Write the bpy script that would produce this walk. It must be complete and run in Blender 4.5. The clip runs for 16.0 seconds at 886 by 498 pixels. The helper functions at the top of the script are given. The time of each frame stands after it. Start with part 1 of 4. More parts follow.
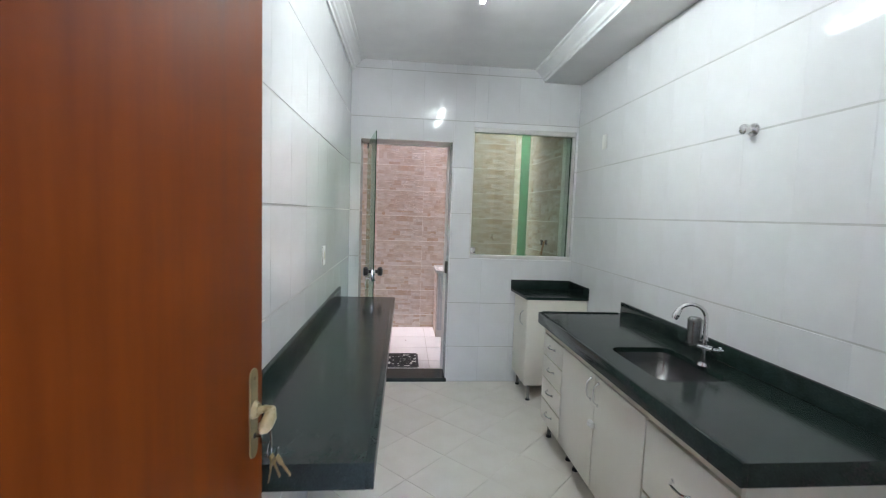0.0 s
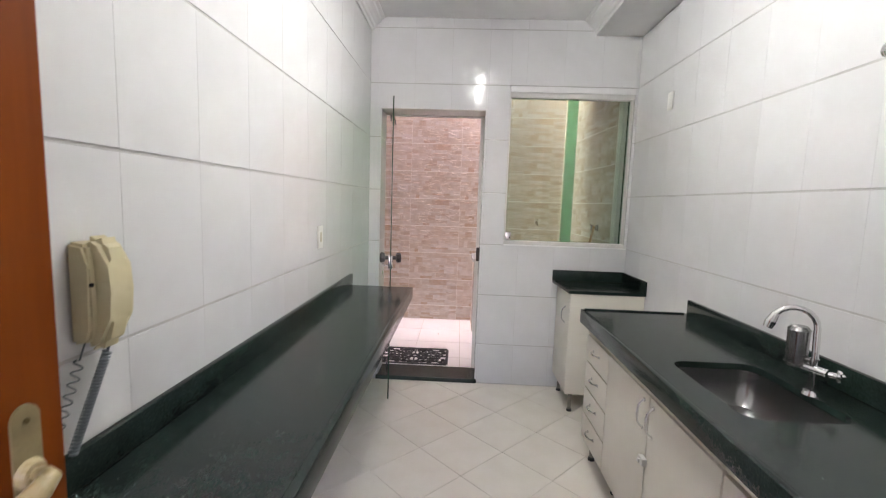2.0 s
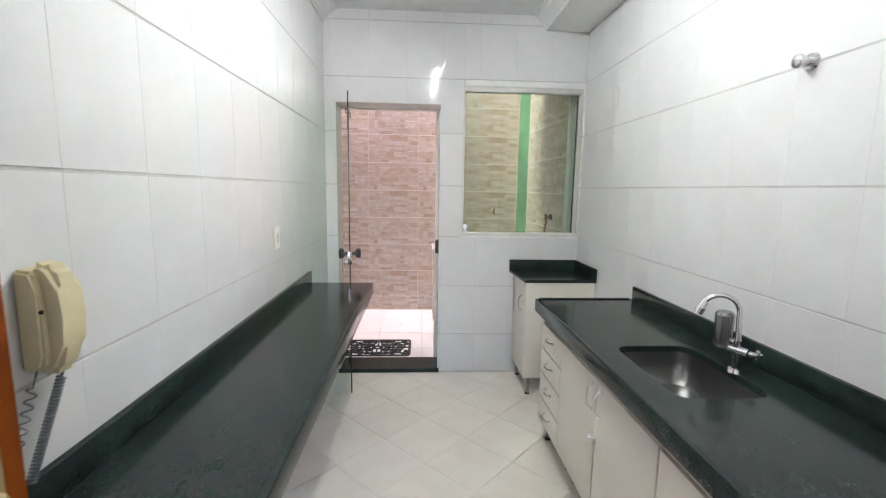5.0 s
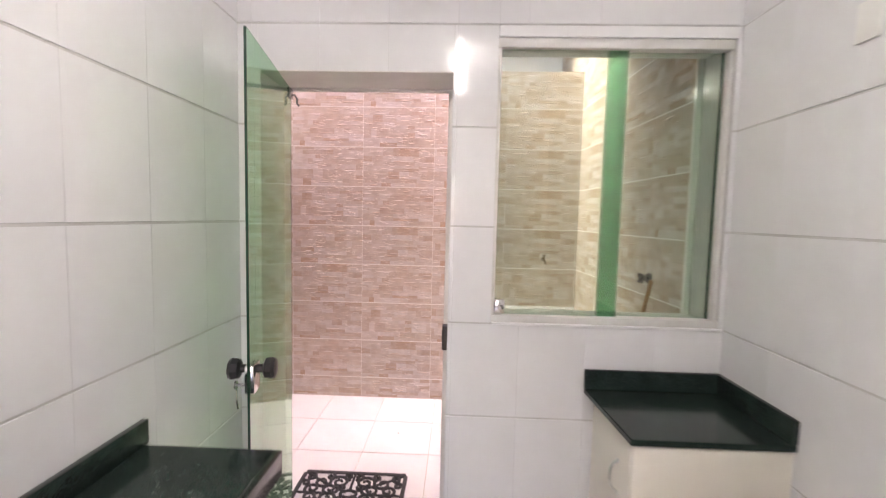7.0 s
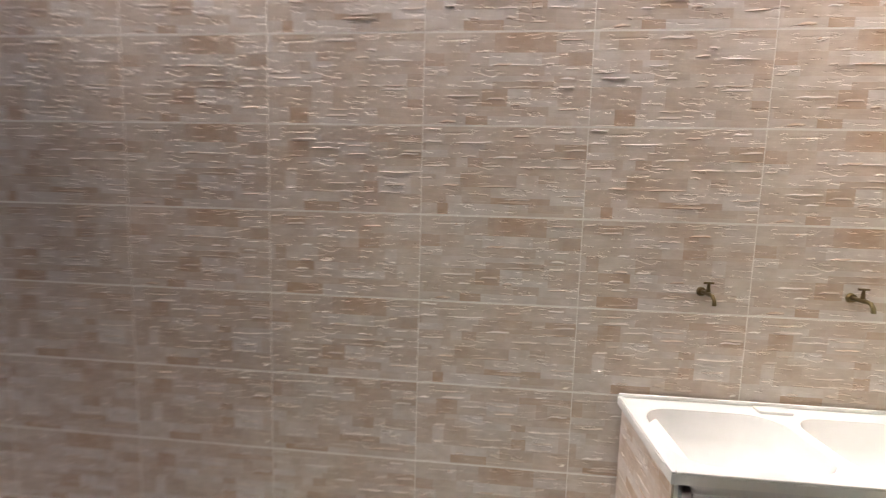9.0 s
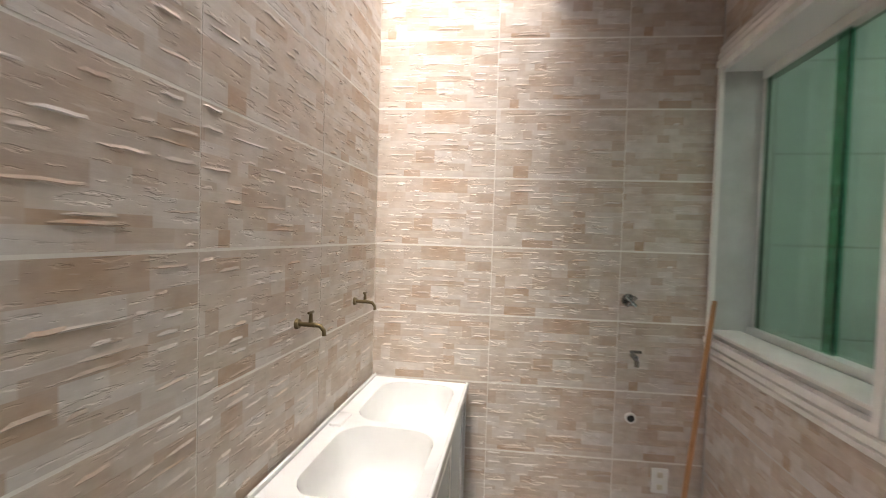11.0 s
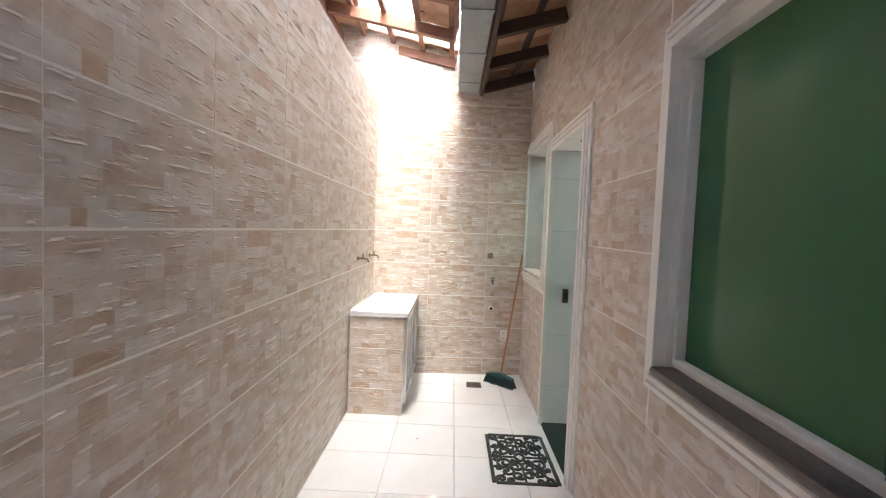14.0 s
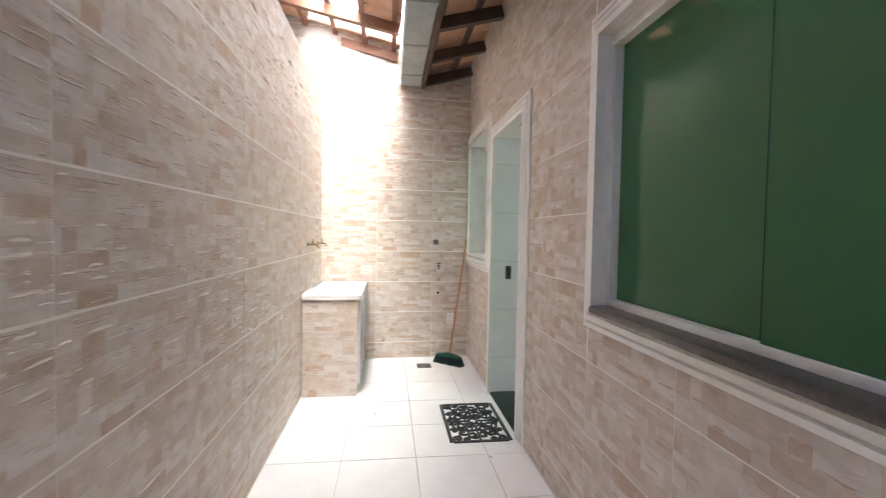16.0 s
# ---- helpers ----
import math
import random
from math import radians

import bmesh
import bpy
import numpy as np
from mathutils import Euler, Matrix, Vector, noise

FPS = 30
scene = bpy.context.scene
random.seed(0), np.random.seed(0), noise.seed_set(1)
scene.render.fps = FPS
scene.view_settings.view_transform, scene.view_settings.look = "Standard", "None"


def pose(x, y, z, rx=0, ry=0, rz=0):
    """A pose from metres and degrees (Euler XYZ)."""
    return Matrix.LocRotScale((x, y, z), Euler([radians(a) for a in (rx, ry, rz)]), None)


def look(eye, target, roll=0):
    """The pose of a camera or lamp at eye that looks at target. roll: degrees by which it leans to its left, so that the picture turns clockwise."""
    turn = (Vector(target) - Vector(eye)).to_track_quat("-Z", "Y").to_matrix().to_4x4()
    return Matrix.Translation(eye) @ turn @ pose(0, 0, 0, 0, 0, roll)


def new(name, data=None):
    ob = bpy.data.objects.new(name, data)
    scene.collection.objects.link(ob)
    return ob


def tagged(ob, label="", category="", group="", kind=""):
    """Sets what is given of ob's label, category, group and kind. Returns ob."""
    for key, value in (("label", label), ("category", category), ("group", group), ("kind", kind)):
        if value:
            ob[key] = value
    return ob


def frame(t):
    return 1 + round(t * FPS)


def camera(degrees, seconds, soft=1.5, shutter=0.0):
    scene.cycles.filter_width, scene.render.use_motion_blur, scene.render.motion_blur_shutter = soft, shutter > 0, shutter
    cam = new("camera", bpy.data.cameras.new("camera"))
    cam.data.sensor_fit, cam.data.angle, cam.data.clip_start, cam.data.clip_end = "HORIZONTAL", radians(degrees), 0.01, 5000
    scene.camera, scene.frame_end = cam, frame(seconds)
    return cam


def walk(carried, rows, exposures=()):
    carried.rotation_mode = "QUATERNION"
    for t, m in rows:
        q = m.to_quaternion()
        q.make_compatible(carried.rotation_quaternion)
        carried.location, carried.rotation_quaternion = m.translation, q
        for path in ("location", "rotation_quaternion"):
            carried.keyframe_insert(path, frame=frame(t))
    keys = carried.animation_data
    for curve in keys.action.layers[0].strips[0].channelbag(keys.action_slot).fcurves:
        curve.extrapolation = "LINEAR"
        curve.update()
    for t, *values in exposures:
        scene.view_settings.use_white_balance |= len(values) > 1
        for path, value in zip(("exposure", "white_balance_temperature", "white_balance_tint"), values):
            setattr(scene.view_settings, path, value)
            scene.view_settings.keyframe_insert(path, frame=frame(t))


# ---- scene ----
cam = camera(91.7, 16.0, soft=1.1, shutter=0.3)
PATH = [
    (0, (0.487, -3.824, 1.527), (0.665, -1.838, 1.367), 2.0),
    (0.5, (0.566, -3.534, 1.547), (0.702, -1.547, 1.368), 1.9),
    (1, (0.66, -3.328, 1.554), (0.743, -1.338, 1.37), 2.0),
    (1.5, (0.714, -3.269, 1.539), (0.708, -1.279, 1.339), 2.0),
    (2, (0.72, -3.383, 1.454), (0.646, -1.396, 1.239), 1.9),
    (2.5, (0.736, -3.509, 1.305), (0.629, -1.525, 1.083), 1.8),
    (3, (0.761, -3.607, 1.147), (0.674, -1.624, 0.903), 2.1),
    (3.5, (0.745, -3.596, 1.055), (0.736, -1.613, 0.79), 2.2),
    (4, (0.756, -3.568, 1.182), (0.809, -1.59, 0.894), 1.8),
    (4.5, (0.73, -3.541, 1.413), (0.833, -1.567, 1.105), 1.1),
    (4.7, (0.714, -3.509, 1.478), (0.836, -1.535, 1.179), 0.9),
    (6.8, (1.023, -2.025, 1.577), (0.915, -0.033, 1.428), 1.4),
    (7, (0.92, -1.783, 1.577), (0.852, 0.21, 1.43), 1.3),
    (7.5, (0.828, -1.184, 1.535), (0.624, 0.801, 1.405), 1.3),
    (8, (0.727, -0.67, 1.515), (0.4, 1.299, 1.389), 1.8),
    (8.5, (0.668, -0.2, 1.517), (0.184, 1.742, 1.37), 1.7),
    (9, (0.36, 0.195, 1.535), (0.172, 2.175, 1.324), 1.6),
    (9.5, (0.257, 0.71, 1.449), (0.985, 2.57, 1.3), 1.9),
    (10, (0.401, 0.96, 1.474), (1.799, 2.385, 1.346), 2.5),
    (10.2, (0.37, 1.015, 1.492), (2.007, 2.16, 1.393), 2.6),
    (12.3, (-1.341, 1.15, 1.553), (0.657, 1.134, 1.473), 2.2),
    (12.5, (-1.508, 1.118, 1.553), (0.49, 1.12, 1.462), 2.3),
    (13, (-1.921, 1.061, 1.538), (0.077, 1.088, 1.446), 2.4),
    (13.5, (-2.233, 1.009, 1.533), (-0.235, 1.041, 1.44), 2.3),
    (14, (-2.461, 0.985, 1.523), (-0.463, 1.03, 1.431), 2.3),
    (14.5, (-2.623, 0.946, 1.482), (-0.626, 0.995, 1.388), 2.3),
    (15, (-2.741, 0.92, 1.42), (-0.743, 0.977, 1.33), 2.2),
    (15.5, (-2.765, 1.005, 1.39), (-0.768, 1.054, 1.287), 2.1),
    (16, (-2.625, 1.095, 1.358), (-0.642, 0.845, 1.288), 1.0),
]
walk(cam, [(t, look(eye, target, roll)) for t, eye, target, roll in PATH],
     exposures=[(0.0, 3.6, 6500, 29), (1.0, 3.65, 6850, 34), (1.5, 3.75, 7150, 40), (2.0, 3.82, 7150, 38), (3.0, 3.97, 6950, 32), (3.5, 4.1, 6950, 33), (4.7, 3.97, 6850, 33), (7.0, 4.09, 7500, 45), (8.0, 3.76, 7200, 34), (8.5, 3.7, 7200, 25), (9.0, 3.44, 7000, 16), (10.2, 3.09, 6850, 12), (12.3, 3.47, 6900, 13), (14.0, 3.9, 6700, 12), (16.0, 4.13, 6550, 11)])

# ---------------------------------------------------------------- world, sun, lamps
SUN_ELEV, SUN_AZ = 64.2, 264.6
world = bpy.data.worlds.new("sky")
scene.world = world
world.use_nodes = True
wn = world.node_tree
sky = wn.nodes.new("ShaderNodeTexSky")
sky.sky_type = 'NISHITA'
sky.sun_disc = False
sky.sun_elevation = radians(SUN_ELEV)
sky.sun_rotation = radians(SUN_AZ)
wn.nodes["Background"].inputs[1].default_value = 0.15
wn.links.new(sky.outputs[0], wn.nodes["Background"].inputs[0])
sun = new("sun", bpy.data.lights.new("sun", 'SUN'))
sun.data.energy = 1.42
sun.data.angle = radians(38)
sun.data.color = (1.0, 0.965, 0.92)
SD = Vector((0.42, 0.04, -0.875)).normalized()
sun.rotation_euler = SD.to_track_quat('-Z', 'Y').to_euler()
sun.location = (0, 0, 8)
TUBE_POWER = 9.2

# ---------------------------------------------------------------- plan
KX, KY0, CEIL = 2.02, -3.62, 2.83       # kitchen: right wall, near wall, ceiling
WY = 0.235                              # outer face of the house wall
DX0, DX1, DH = 0.085, 0.887, 2.16       # back door opening
WX0, WX1, WZ0, WZ1 = 1.066, 2.0, 1.14, 2.35
PF, PY, EX = 0.025, 1.785, 2.0          # patio floor, far wall, end of the house wall
PTOP, WEST = 2.76, -3.6
BX0, BX1, BZ0, BZ1 = -2.62, -0.96, 1.06, 2.17  # large window
TB, T = 0.890, 0.876                    # heights of the bench and of the worktops


def endx(y):
    """The face of the end wall, which stands a little askew."""
    return 1.90 + (PY - y) * 0.065



# ---------------------------------------------------------------- materials
def mat(name, col=(0.8, 0.8, 0.8), rough=0.5, metal=0.0, **kw):
    m = bpy.data.materials.new(name)
    m.use_nodes = True
    b = m.node_tree.nodes["Principled BSDF"]
    b.inputs["Base Color"].default_value = (*col, 1)
    b.inputs["Roughness"].default_value = rough
    b.inputs["Metallic"].default_value = metal
    for k, v in kw.items():
        b.inputs[k.replace("_", " ")].default_value = v
    return m


def nodes(m):
    return m.node_tree.nodes, m.node_tree.links, m.node_tree.nodes["Principled BSDF"]


def noise_node(m, scale, detail=4.0, stretch=None, rough=0.55):
    n, l, b = nodes(m)
    tc = n.new("ShaderNodeTexCoord")
    nz = n.new("ShaderNodeTexNoise")
    nz.inputs["Scale"].default_value = scale
    nz.inputs["Detail"].default_value = detail
    nz.inputs["Roughness"].default_value = rough
    mp = n.new("ShaderNodeMapping")
    if stretch:
        mp.inputs["Scale"].default_value = stretch
    l.new(tc.outputs["Object"], mp.inputs[0])
    l.new(mp.outputs[0], nz.inputs["Vector"])
    return nz


def ramp(m, src, stops):
    n, l, b = nodes(m)
    r = n.new("ShaderNodeValToRGB")
    els = r.color_ramp.elements
    while len(els) < len(stops):
        els.new(0.5)
    for e, (p, c) in zip(els, stops):
        e.position, e.color = p, (*c, 1)
    l.new(src, r.inputs[0])
    return r


def mixcol(m, a, b_, fac, kind='MIX'):
    n, l, b = nodes(m)
    x = n.new("ShaderNodeMix")
    x.data_type, x.blend_type = 'RGBA', kind
    for i, v in ((0, fac), (6, a), (7, b_)):
        if isinstance(v, (int, float)):
            x.inputs[i].default_value = v
        elif isinstance(v, tuple):
            x.inputs[i].default_value = (*v, 1)
        else:
            l.new(v, x.inputs[i])
    return x.outputs[2]


def bump(m, src, strength, dist):
    n, l, b = nodes(m)
    bp = n.new("ShaderNodeBump")
    bp.inputs["Strength"].default_value = strength
    bp.inputs["Distance"].default_value = dist
    l.new(src, bp.inputs["Height"])
    l.new(bp.outputs[0], b.inputs["Normal"])


def rough_from(m, src, lo, hi):
    n, l, b = nodes(m)
    r = n.new("ShaderNodeMapRange")
    r.inputs[3].default_value, r.inputs[4].default_value = lo, hi
    l.new(src, r.inputs[0])
    l.new(r.outputs[0], b.inputs["Roughness"])


def blotchy(name, c1, c2, scale, rough, bmp=0.0, dist=0.002, stretch=None, **kw):
    m = mat(name, c1, rough, **kw)
    n, l, b = nodes(m)
    nz = noise_node(m, scale, 6, stretch)
    r = ramp(m, nz.outputs[0], [(0.35, c1), (0.65, c2)])
    l.new(r.outputs[0], b.inputs["Base Color"])
    fine = noise_node(m, scale * 9, 3, stretch)
    rough_from(m, fine.outputs[0], rough * 0.75, min(1, rough * 1.3))
    if bmp:
        bump(m, fine.outputs[0], bmp, dist)
    return m


def glazed_tile():
    m = mat("white_glazed_tile", (0.80, 0.80, 0.80), 0.12, Specular_IOR_Level=0.5)
    n, l, b = nodes(m)
    oi = n.new("ShaderNodeObjectInfo")
    nz = noise_node(m, 5, 3)
    base = ramp(m, oi.outputs["Random"], [(0.0, (0.765, 0.765, 0.768)), (1.0, (0.785, 0.785, 0.784))])
    stain = ramp(m, nz.outputs[0], [(0.3, (0.96, 0.96, 0.95)), (0.6, (1, 1, 1))])
    l.new(mixcol(m, base.outputs[0], stain.outputs[0], 1.0, 'MULTIPLY'), b.inputs["Base Color"])
    wav = noise_node(m, 7, 2)
    bump(m, wav.outputs[0], 0.10, 0.004)
    rough_from(m, nz.outputs[0], 0.05, 0.13)
    return m


def stone_tile():
    m = mat("ledger_stone_tile", (0.5, 0.42, 0.36), 0.45)
    n, l, b = nodes(m)
    geo = n.new("ShaderNodeNewGeometry")
    oi = n.new("ShaderNodeObjectInfo")
    r = ramp(m, geo.outputs["Random Per Island"], [
        (0.0, (0.58, 0.51, 0.455)), (0.15, (0.43, 0.30, 0.20)), (0.30, (0.65, 0.605, 0.57)), (0.48, (0.52, 0.415, 0.33)),
        (0.64, (0.67, 0.63, 0.60)), (0.76, (0.43, 0.28, 0.17)), (0.88, (0.60, 0.53, 0.465)), (1.0, (0.50, 0.375, 0.275))])
    nz = noise_node(m, 16, 6, (1.0, 1.8, 1.0))
    v = ramp(m, nz.outputs[0], [(0.3, (0.86, 0.84, 0.82)), (0.7, (1.06, 1.06, 1.06))])
    big = noise_node(m, 7.0, 4, (1.0, 1.7, 1.0))
    patch = ramp(m, big.outputs[0], [(0.34, (0.50, 0.37, 0.275)), (0.46, (0.58, 0.50, 0.43)), (0.6, (0.63, 0.58, 0.545))])
    col = mixcol(m, r.outputs[0], patch.outputs[0], 0.32)
    col = mixcol(m, col, v.outputs[0], 1.0, 'MULTIPLY')
    tone = ramp(m, oi.outputs["Random"], [(0.0, (0.95, 0.95, 0.95)), (1.0, (1.03, 1.025, 1.02))])
    col = mixcol(m, col, tone.outputs[0], 1.0, 'MULTIPLY')
    vein = noise_node(m, 7, 5, (1.0, 9.0, 1.0), 0.6)
    streak = ramp(m, vein.outputs[0], [(0.62, (0, 0, 0)), (0.68, (1, 1, 1))])
    col = mixcol(m, col, (0.72, 0.66, 0.60), mixcol(m, (0, 0, 0), streak.outputs[0], 0.45))
    l.new(col, b.inputs["Base Color"])
    split = noise_node(m, 7, 4, (1.0, 6.0, 1.0), 0.6)
    ridge = ramp(m, split.outputs[0], [(0.37, (0, 0, 0)), (0.41, (0.5, 0.5, 0.5)), (0.62, (0.54, 0.54, 0.54)), (0.655, (1, 1, 1))])
    bump(m, ridge.outputs[0], 0.7, 0.006)
    rough_from(m, nz.outputs[0], 0.44, 0.64)
    return m


def floor_tile(name, c1, c2, rough):
    m = mat(name, c1, rough)
    n, l, b = nodes(m)
    nz = noise_node(m, 6, 6)
    r = ramp(m, nz.outputs[0], [(0.3, c1), (0.7, c2)])
    oi = n.new("ShaderNodeObjectInfo")
    tone = ramp(m, oi.outputs["Random"], [(0.0, (0.95, 0.95, 0.94)), (1.0, (1.0, 1.0, 1.0))])
    col = mixcol(m, r.outputs[0], tone.outputs[0], 1.0, 'MULTIPLY')
    sc = noise_node(m, 40, 3, (1.0, 1.0, 1.0), 0.7)
    spots = ramp(m, sc.outputs[0], [(0.70, (1, 1, 1)), (0.78, (0.72, 0.68, 0.62))])
    l.new(mixcol(m, col, spots.outputs[0], 0.25, 'MULTIPLY'), b.inputs["Base Color"])
    rough_from(m, nz.outputs[0], rough * 0.7, rough * 1.4)
    bump(m, noise_node(m, 9, 3).outputs[0], 0.06, 0.003)
    return m


def granite():
    m = mat("black_green_granite", (0.012, 0.016, 0.014), 0.12, Specular_IOR_Level=0.36)
    n, l, b = nodes(m)
    tc = n.new("ShaderNodeTexCoord")
    vo = n.new("ShaderNodeTexVoronoi")
    vo.inputs["Scale"].default_value = 260
    l.new(tc.outputs["Object"], vo.inputs["Vector"])
    r = ramp(m, vo.outputs["Color"], [(0.0, (0.012, 0.021, 0.019)), (0.6, (0.018, 0.031, 0.028)), (0.9, (0.024, 0.039, 0.034)), (1.0, (0.042, 0.060, 0.054))])
    nz = noise_node(m, 12, 5)
    v = ramp(m, nz.outputs[0], [(0.3, (0.7, 0.7, 0.7)), (0.7, (1.2, 1.25, 1.2))])
    l.new(mixcol(m, r.outputs[0], v.outputs[0], 1.0, 'MULTIPLY'), b.inputs["Base Color"])
    rough_from(m, nz.outputs[0], 0.08, 0.24)
    return m


def wood(name, c1, c2, scale=3.0, stretch=(12, 12, 0.6), rough=0.35):
    m = mat(name, c1, rough)
    n, l, b = nodes(m)
    nz = noise_node(m, scale, 6, stretch, 0.65)
    r = ramp(m, nz.outputs[0], [(0.25, c1), (0.75, c2)])
    big = noise_node(m, 1.3, 3)
    v = ramp(m, big.outputs[0], [(0.3, (0.85, 0.85, 0.85)), (0.7, (1.1, 1.1, 1.1))])
    l.new(mixcol(m, r.outputs[0], v.outputs[0], 1.0, 'MULTIPLY'), b.inputs["Base Color"])
    rough_from(m, nz.outputs[0], rough * 0.8, rough * 1.3)
    bump(m, nz.outputs[0], 0.08, 0.001)
    return m


def glass(name, col, rough=0.0):
    return mat(name, col, rough, Transmission_Weight=1.0, IOR=1.45)


M_TILE = glazed_tile()
M_GROUT = blotchy("pale_wall_grout", (0.50, 0.49, 0.47), (0.60, 0.59, 0.57), 6, 0.6)
M_STONE = stone_tile()
M_SGROUT = blotchy("cream_grout", (0.75, 0.715, 0.66), (0.81, 0.775, 0.725), 8, 0.6)
M_KFLOOR = floor_tile("cream_floor_tile", (0.76, 0.71, 0.625), (0.82, 0.775, 0.70), 0.2)
M_PFLOOR = floor_tile("white_floor_tile", (0.74, 0.72, 0.71), (0.79, 0.775, 0.765), 0.42)
M_FGROUT = blotchy("floor_grout", (0.47, 0.43, 0.38), (0.58, 0.54, 0.48), 9, 0.85)
M_KGROUT = blotchy("pale_floor_grout", (0.66, 0.61, 0.53), (0.74, 0.69, 0.61), 9, 0.8)
M_PLASTER = blotchy("white_plaster", (0.76, 0.76, 0.75), (0.81, 0.81, 0.80), 4, 0.7, 0.1)
M_GESSO = blotchy("white_gesso", (0.80, 0.80, 0.79), (0.84, 0.84, 0.83), 5, 0.55)
M_TRIM = blotchy("off_white_moulding", (0.74, 0.71, 0.67), (0.80, 0.77, 0.73), 7, 0.5, 0.08)
M_GRANITE = granite()
M_SILL = blotchy("dark_brown_granite", (0.050, 0.043, 0.038), (0.085, 0.074, 0.066), 60, 0.3)
M_CAB = blotchy("cream_laminate", (0.75, 0.71, 0.62), (0.79, 0.75, 0.665), 3, 0.32)
M_CABE = blotchy("beige_edge_band", (0.58, 0.53, 0.42), (0.64, 0.59, 0.48), 8, 0.5)
M_CHROME = mat("chrome", (0.78, 0.78, 0.78), 0.12, 1.0)
M_STEEL = mat("brushed_steel", (0.32, 0.32, 0.315), 0.26, 1.0)
M_ALU = mat("aluminium", (0.62, 0.62, 0.62), 0.38, 1.0)
M_ALUW = blotchy("pale_anodised_frame", (0.66, 0.65, 0.61), (0.72, 0.71, 0.68), 12, 0.4)
M_BRASSM = mat("dull_brass_metal", (0.55, 0.42, 0.22), 0.38, 1.0)
M_PLATE = blotchy("worn_plate_brass", (0.19, 0.15, 0.07), (0.27, 0.215, 0.105), 22, 0.42)
M_LEVER = blotchy("pale_lever_brass", (0.44, 0.35, 0.18), (0.52, 0.42, 0.235), 15, 0.28)
M_BRASSD = mat("dark_tarnished_brass", (0.16, 0.12, 0.06), 0.42, 1.0)
M_DOOR = wood("orange_brown_door_wood", (0.175, 0.033, 0.003), (0.265, 0.058, 0.006), 2.2, (10, 10, 0.5), 0.5)
M_DOOR.node_tree.nodes["Principled BSDF"].inputs["Specular IOR Level"].default_value = 0.12
M_RAFTER = wood("red_brown_roof_timber", (0.16, 0.060, 0.030), (0.26, 0.11, 0.06), 5, (1, 8, 8), 0.6)
M_EAVES = wood("dark_brown_eaves_timber", (0.055, 0.030, 0.020), (0.10, 0.058, 0.038), 5, (1, 8, 8), 0.6)
M_CLAY = blotchy("clay_roof_tile", (0.46, 0.25, 0.15), (0.58, 0.36, 0.24), 9, 0.85, 0.3)
M_GUTTER = blotchy("grey_painted_gutter", (0.26, 0.28, 0.28), (0.34, 0.36, 0.36), 6, 0.55)
M_STRIKE = blotchy("dark_brown_strike_metal", (0.035, 0.026, 0.02), (0.06, 0.045, 0.036), 30, 0.4)
M_PHONE = blotchy("yellowed_ivory_plastic", (0.66, 0.57, 0.33), (0.72, 0.64, 0.42), 6, 0.38)
M_CORD = mat("grey_cord", (0.14, 0.165, 0.18), 0.4)
M_BLACK = mat("black_plastic", (0.012, 0.012, 0.013), 0.3)
M_RUBBER = blotchy("black_rubber", (0.018, 0.018, 0.02), (0.035, 0.034, 0.036), 30, 0.6)
M_WPLAST = mat("white_plastic", (0.78, 0.77, 0.73), 0.35)
M_BASIN = blotchy("white_marble_resin", (0.70, 0.69, 0.67), (0.75, 0.74, 0.72), 6, 0.16)
M_GLASSG = glass("green_tinted_glass", (0.49, 0.66, 0.54))
M_GLASSD = glass("door_green_glass", (0.36, 0.72, 0.46))
M_GEDGE = mat("dark_green_glass_edge", (0.012, 0.05, 0.03), 0.1)
M_GLASSB = mat("deep_green_glass", (0.06, 0.185, 0.08), 0.03, Transmission_Weight=0.3, IOR=1.45, Specular_IOR_Level=0.3)
M_TGLASS = glass("clear_roof_glass", (0.95, 0.97, 0.96), 0.15)
M_TUBE = mat("fluorescent_tube", (1, 1, 1), 0.4, Emission_Color=(0.80, 1.0, 0.94, 1), Emission_Strength=TUBE_POWER)
M_STICK = wood("varnished_broom_stick", (0.36, 0.17, 0.07), (0.46, 0.24, 0.11), 6, (8, 8, 1), 0.4)
M_BRISTLE = mat("dark_green_bristles", (0.007, 0.026, 0.029), 0.7)
M_BROOM = mat("green_plastic", (0.012, 0.085, 0.065), 0.4)
M_DARK = mat("dark_hole", (0.02, 0.02, 0.02), 0.9)
M_FROST = mat("frosted_panel", (0.72, 0.75, 0.76), 0.25, Transmission_Weight=0.25)


# ---------------------------------------------------------------- mesh helpers
def add_box(bm, x0, x1, y0, y1, z0, z1, bev=0.0):
    r = bmesh.ops.create_cube(bm, size=1.0, matrix=Matrix.Translation(((x0 + x1) / 2, (y0 + y1) / 2, (z0 + z1) / 2)) @ Matrix.Diagonal((abs(x1 - x0), abs(y1 - y0), abs(z1 - z0), 1)))
    if bev:
        es = list({e for v in r["verts"] for e in v.link_edges})
        bmesh.ops.bevel(bm, geom=es, offset=bev, segments=2, affect='EDGES', profile=0.5)


def box(x0, x1, y0, y1, z0, z1, bev=0.0):
    bm = bmesh.new()
    add_box(bm, x0, x1, y0, y1, z0, z1, bev)
    return bm


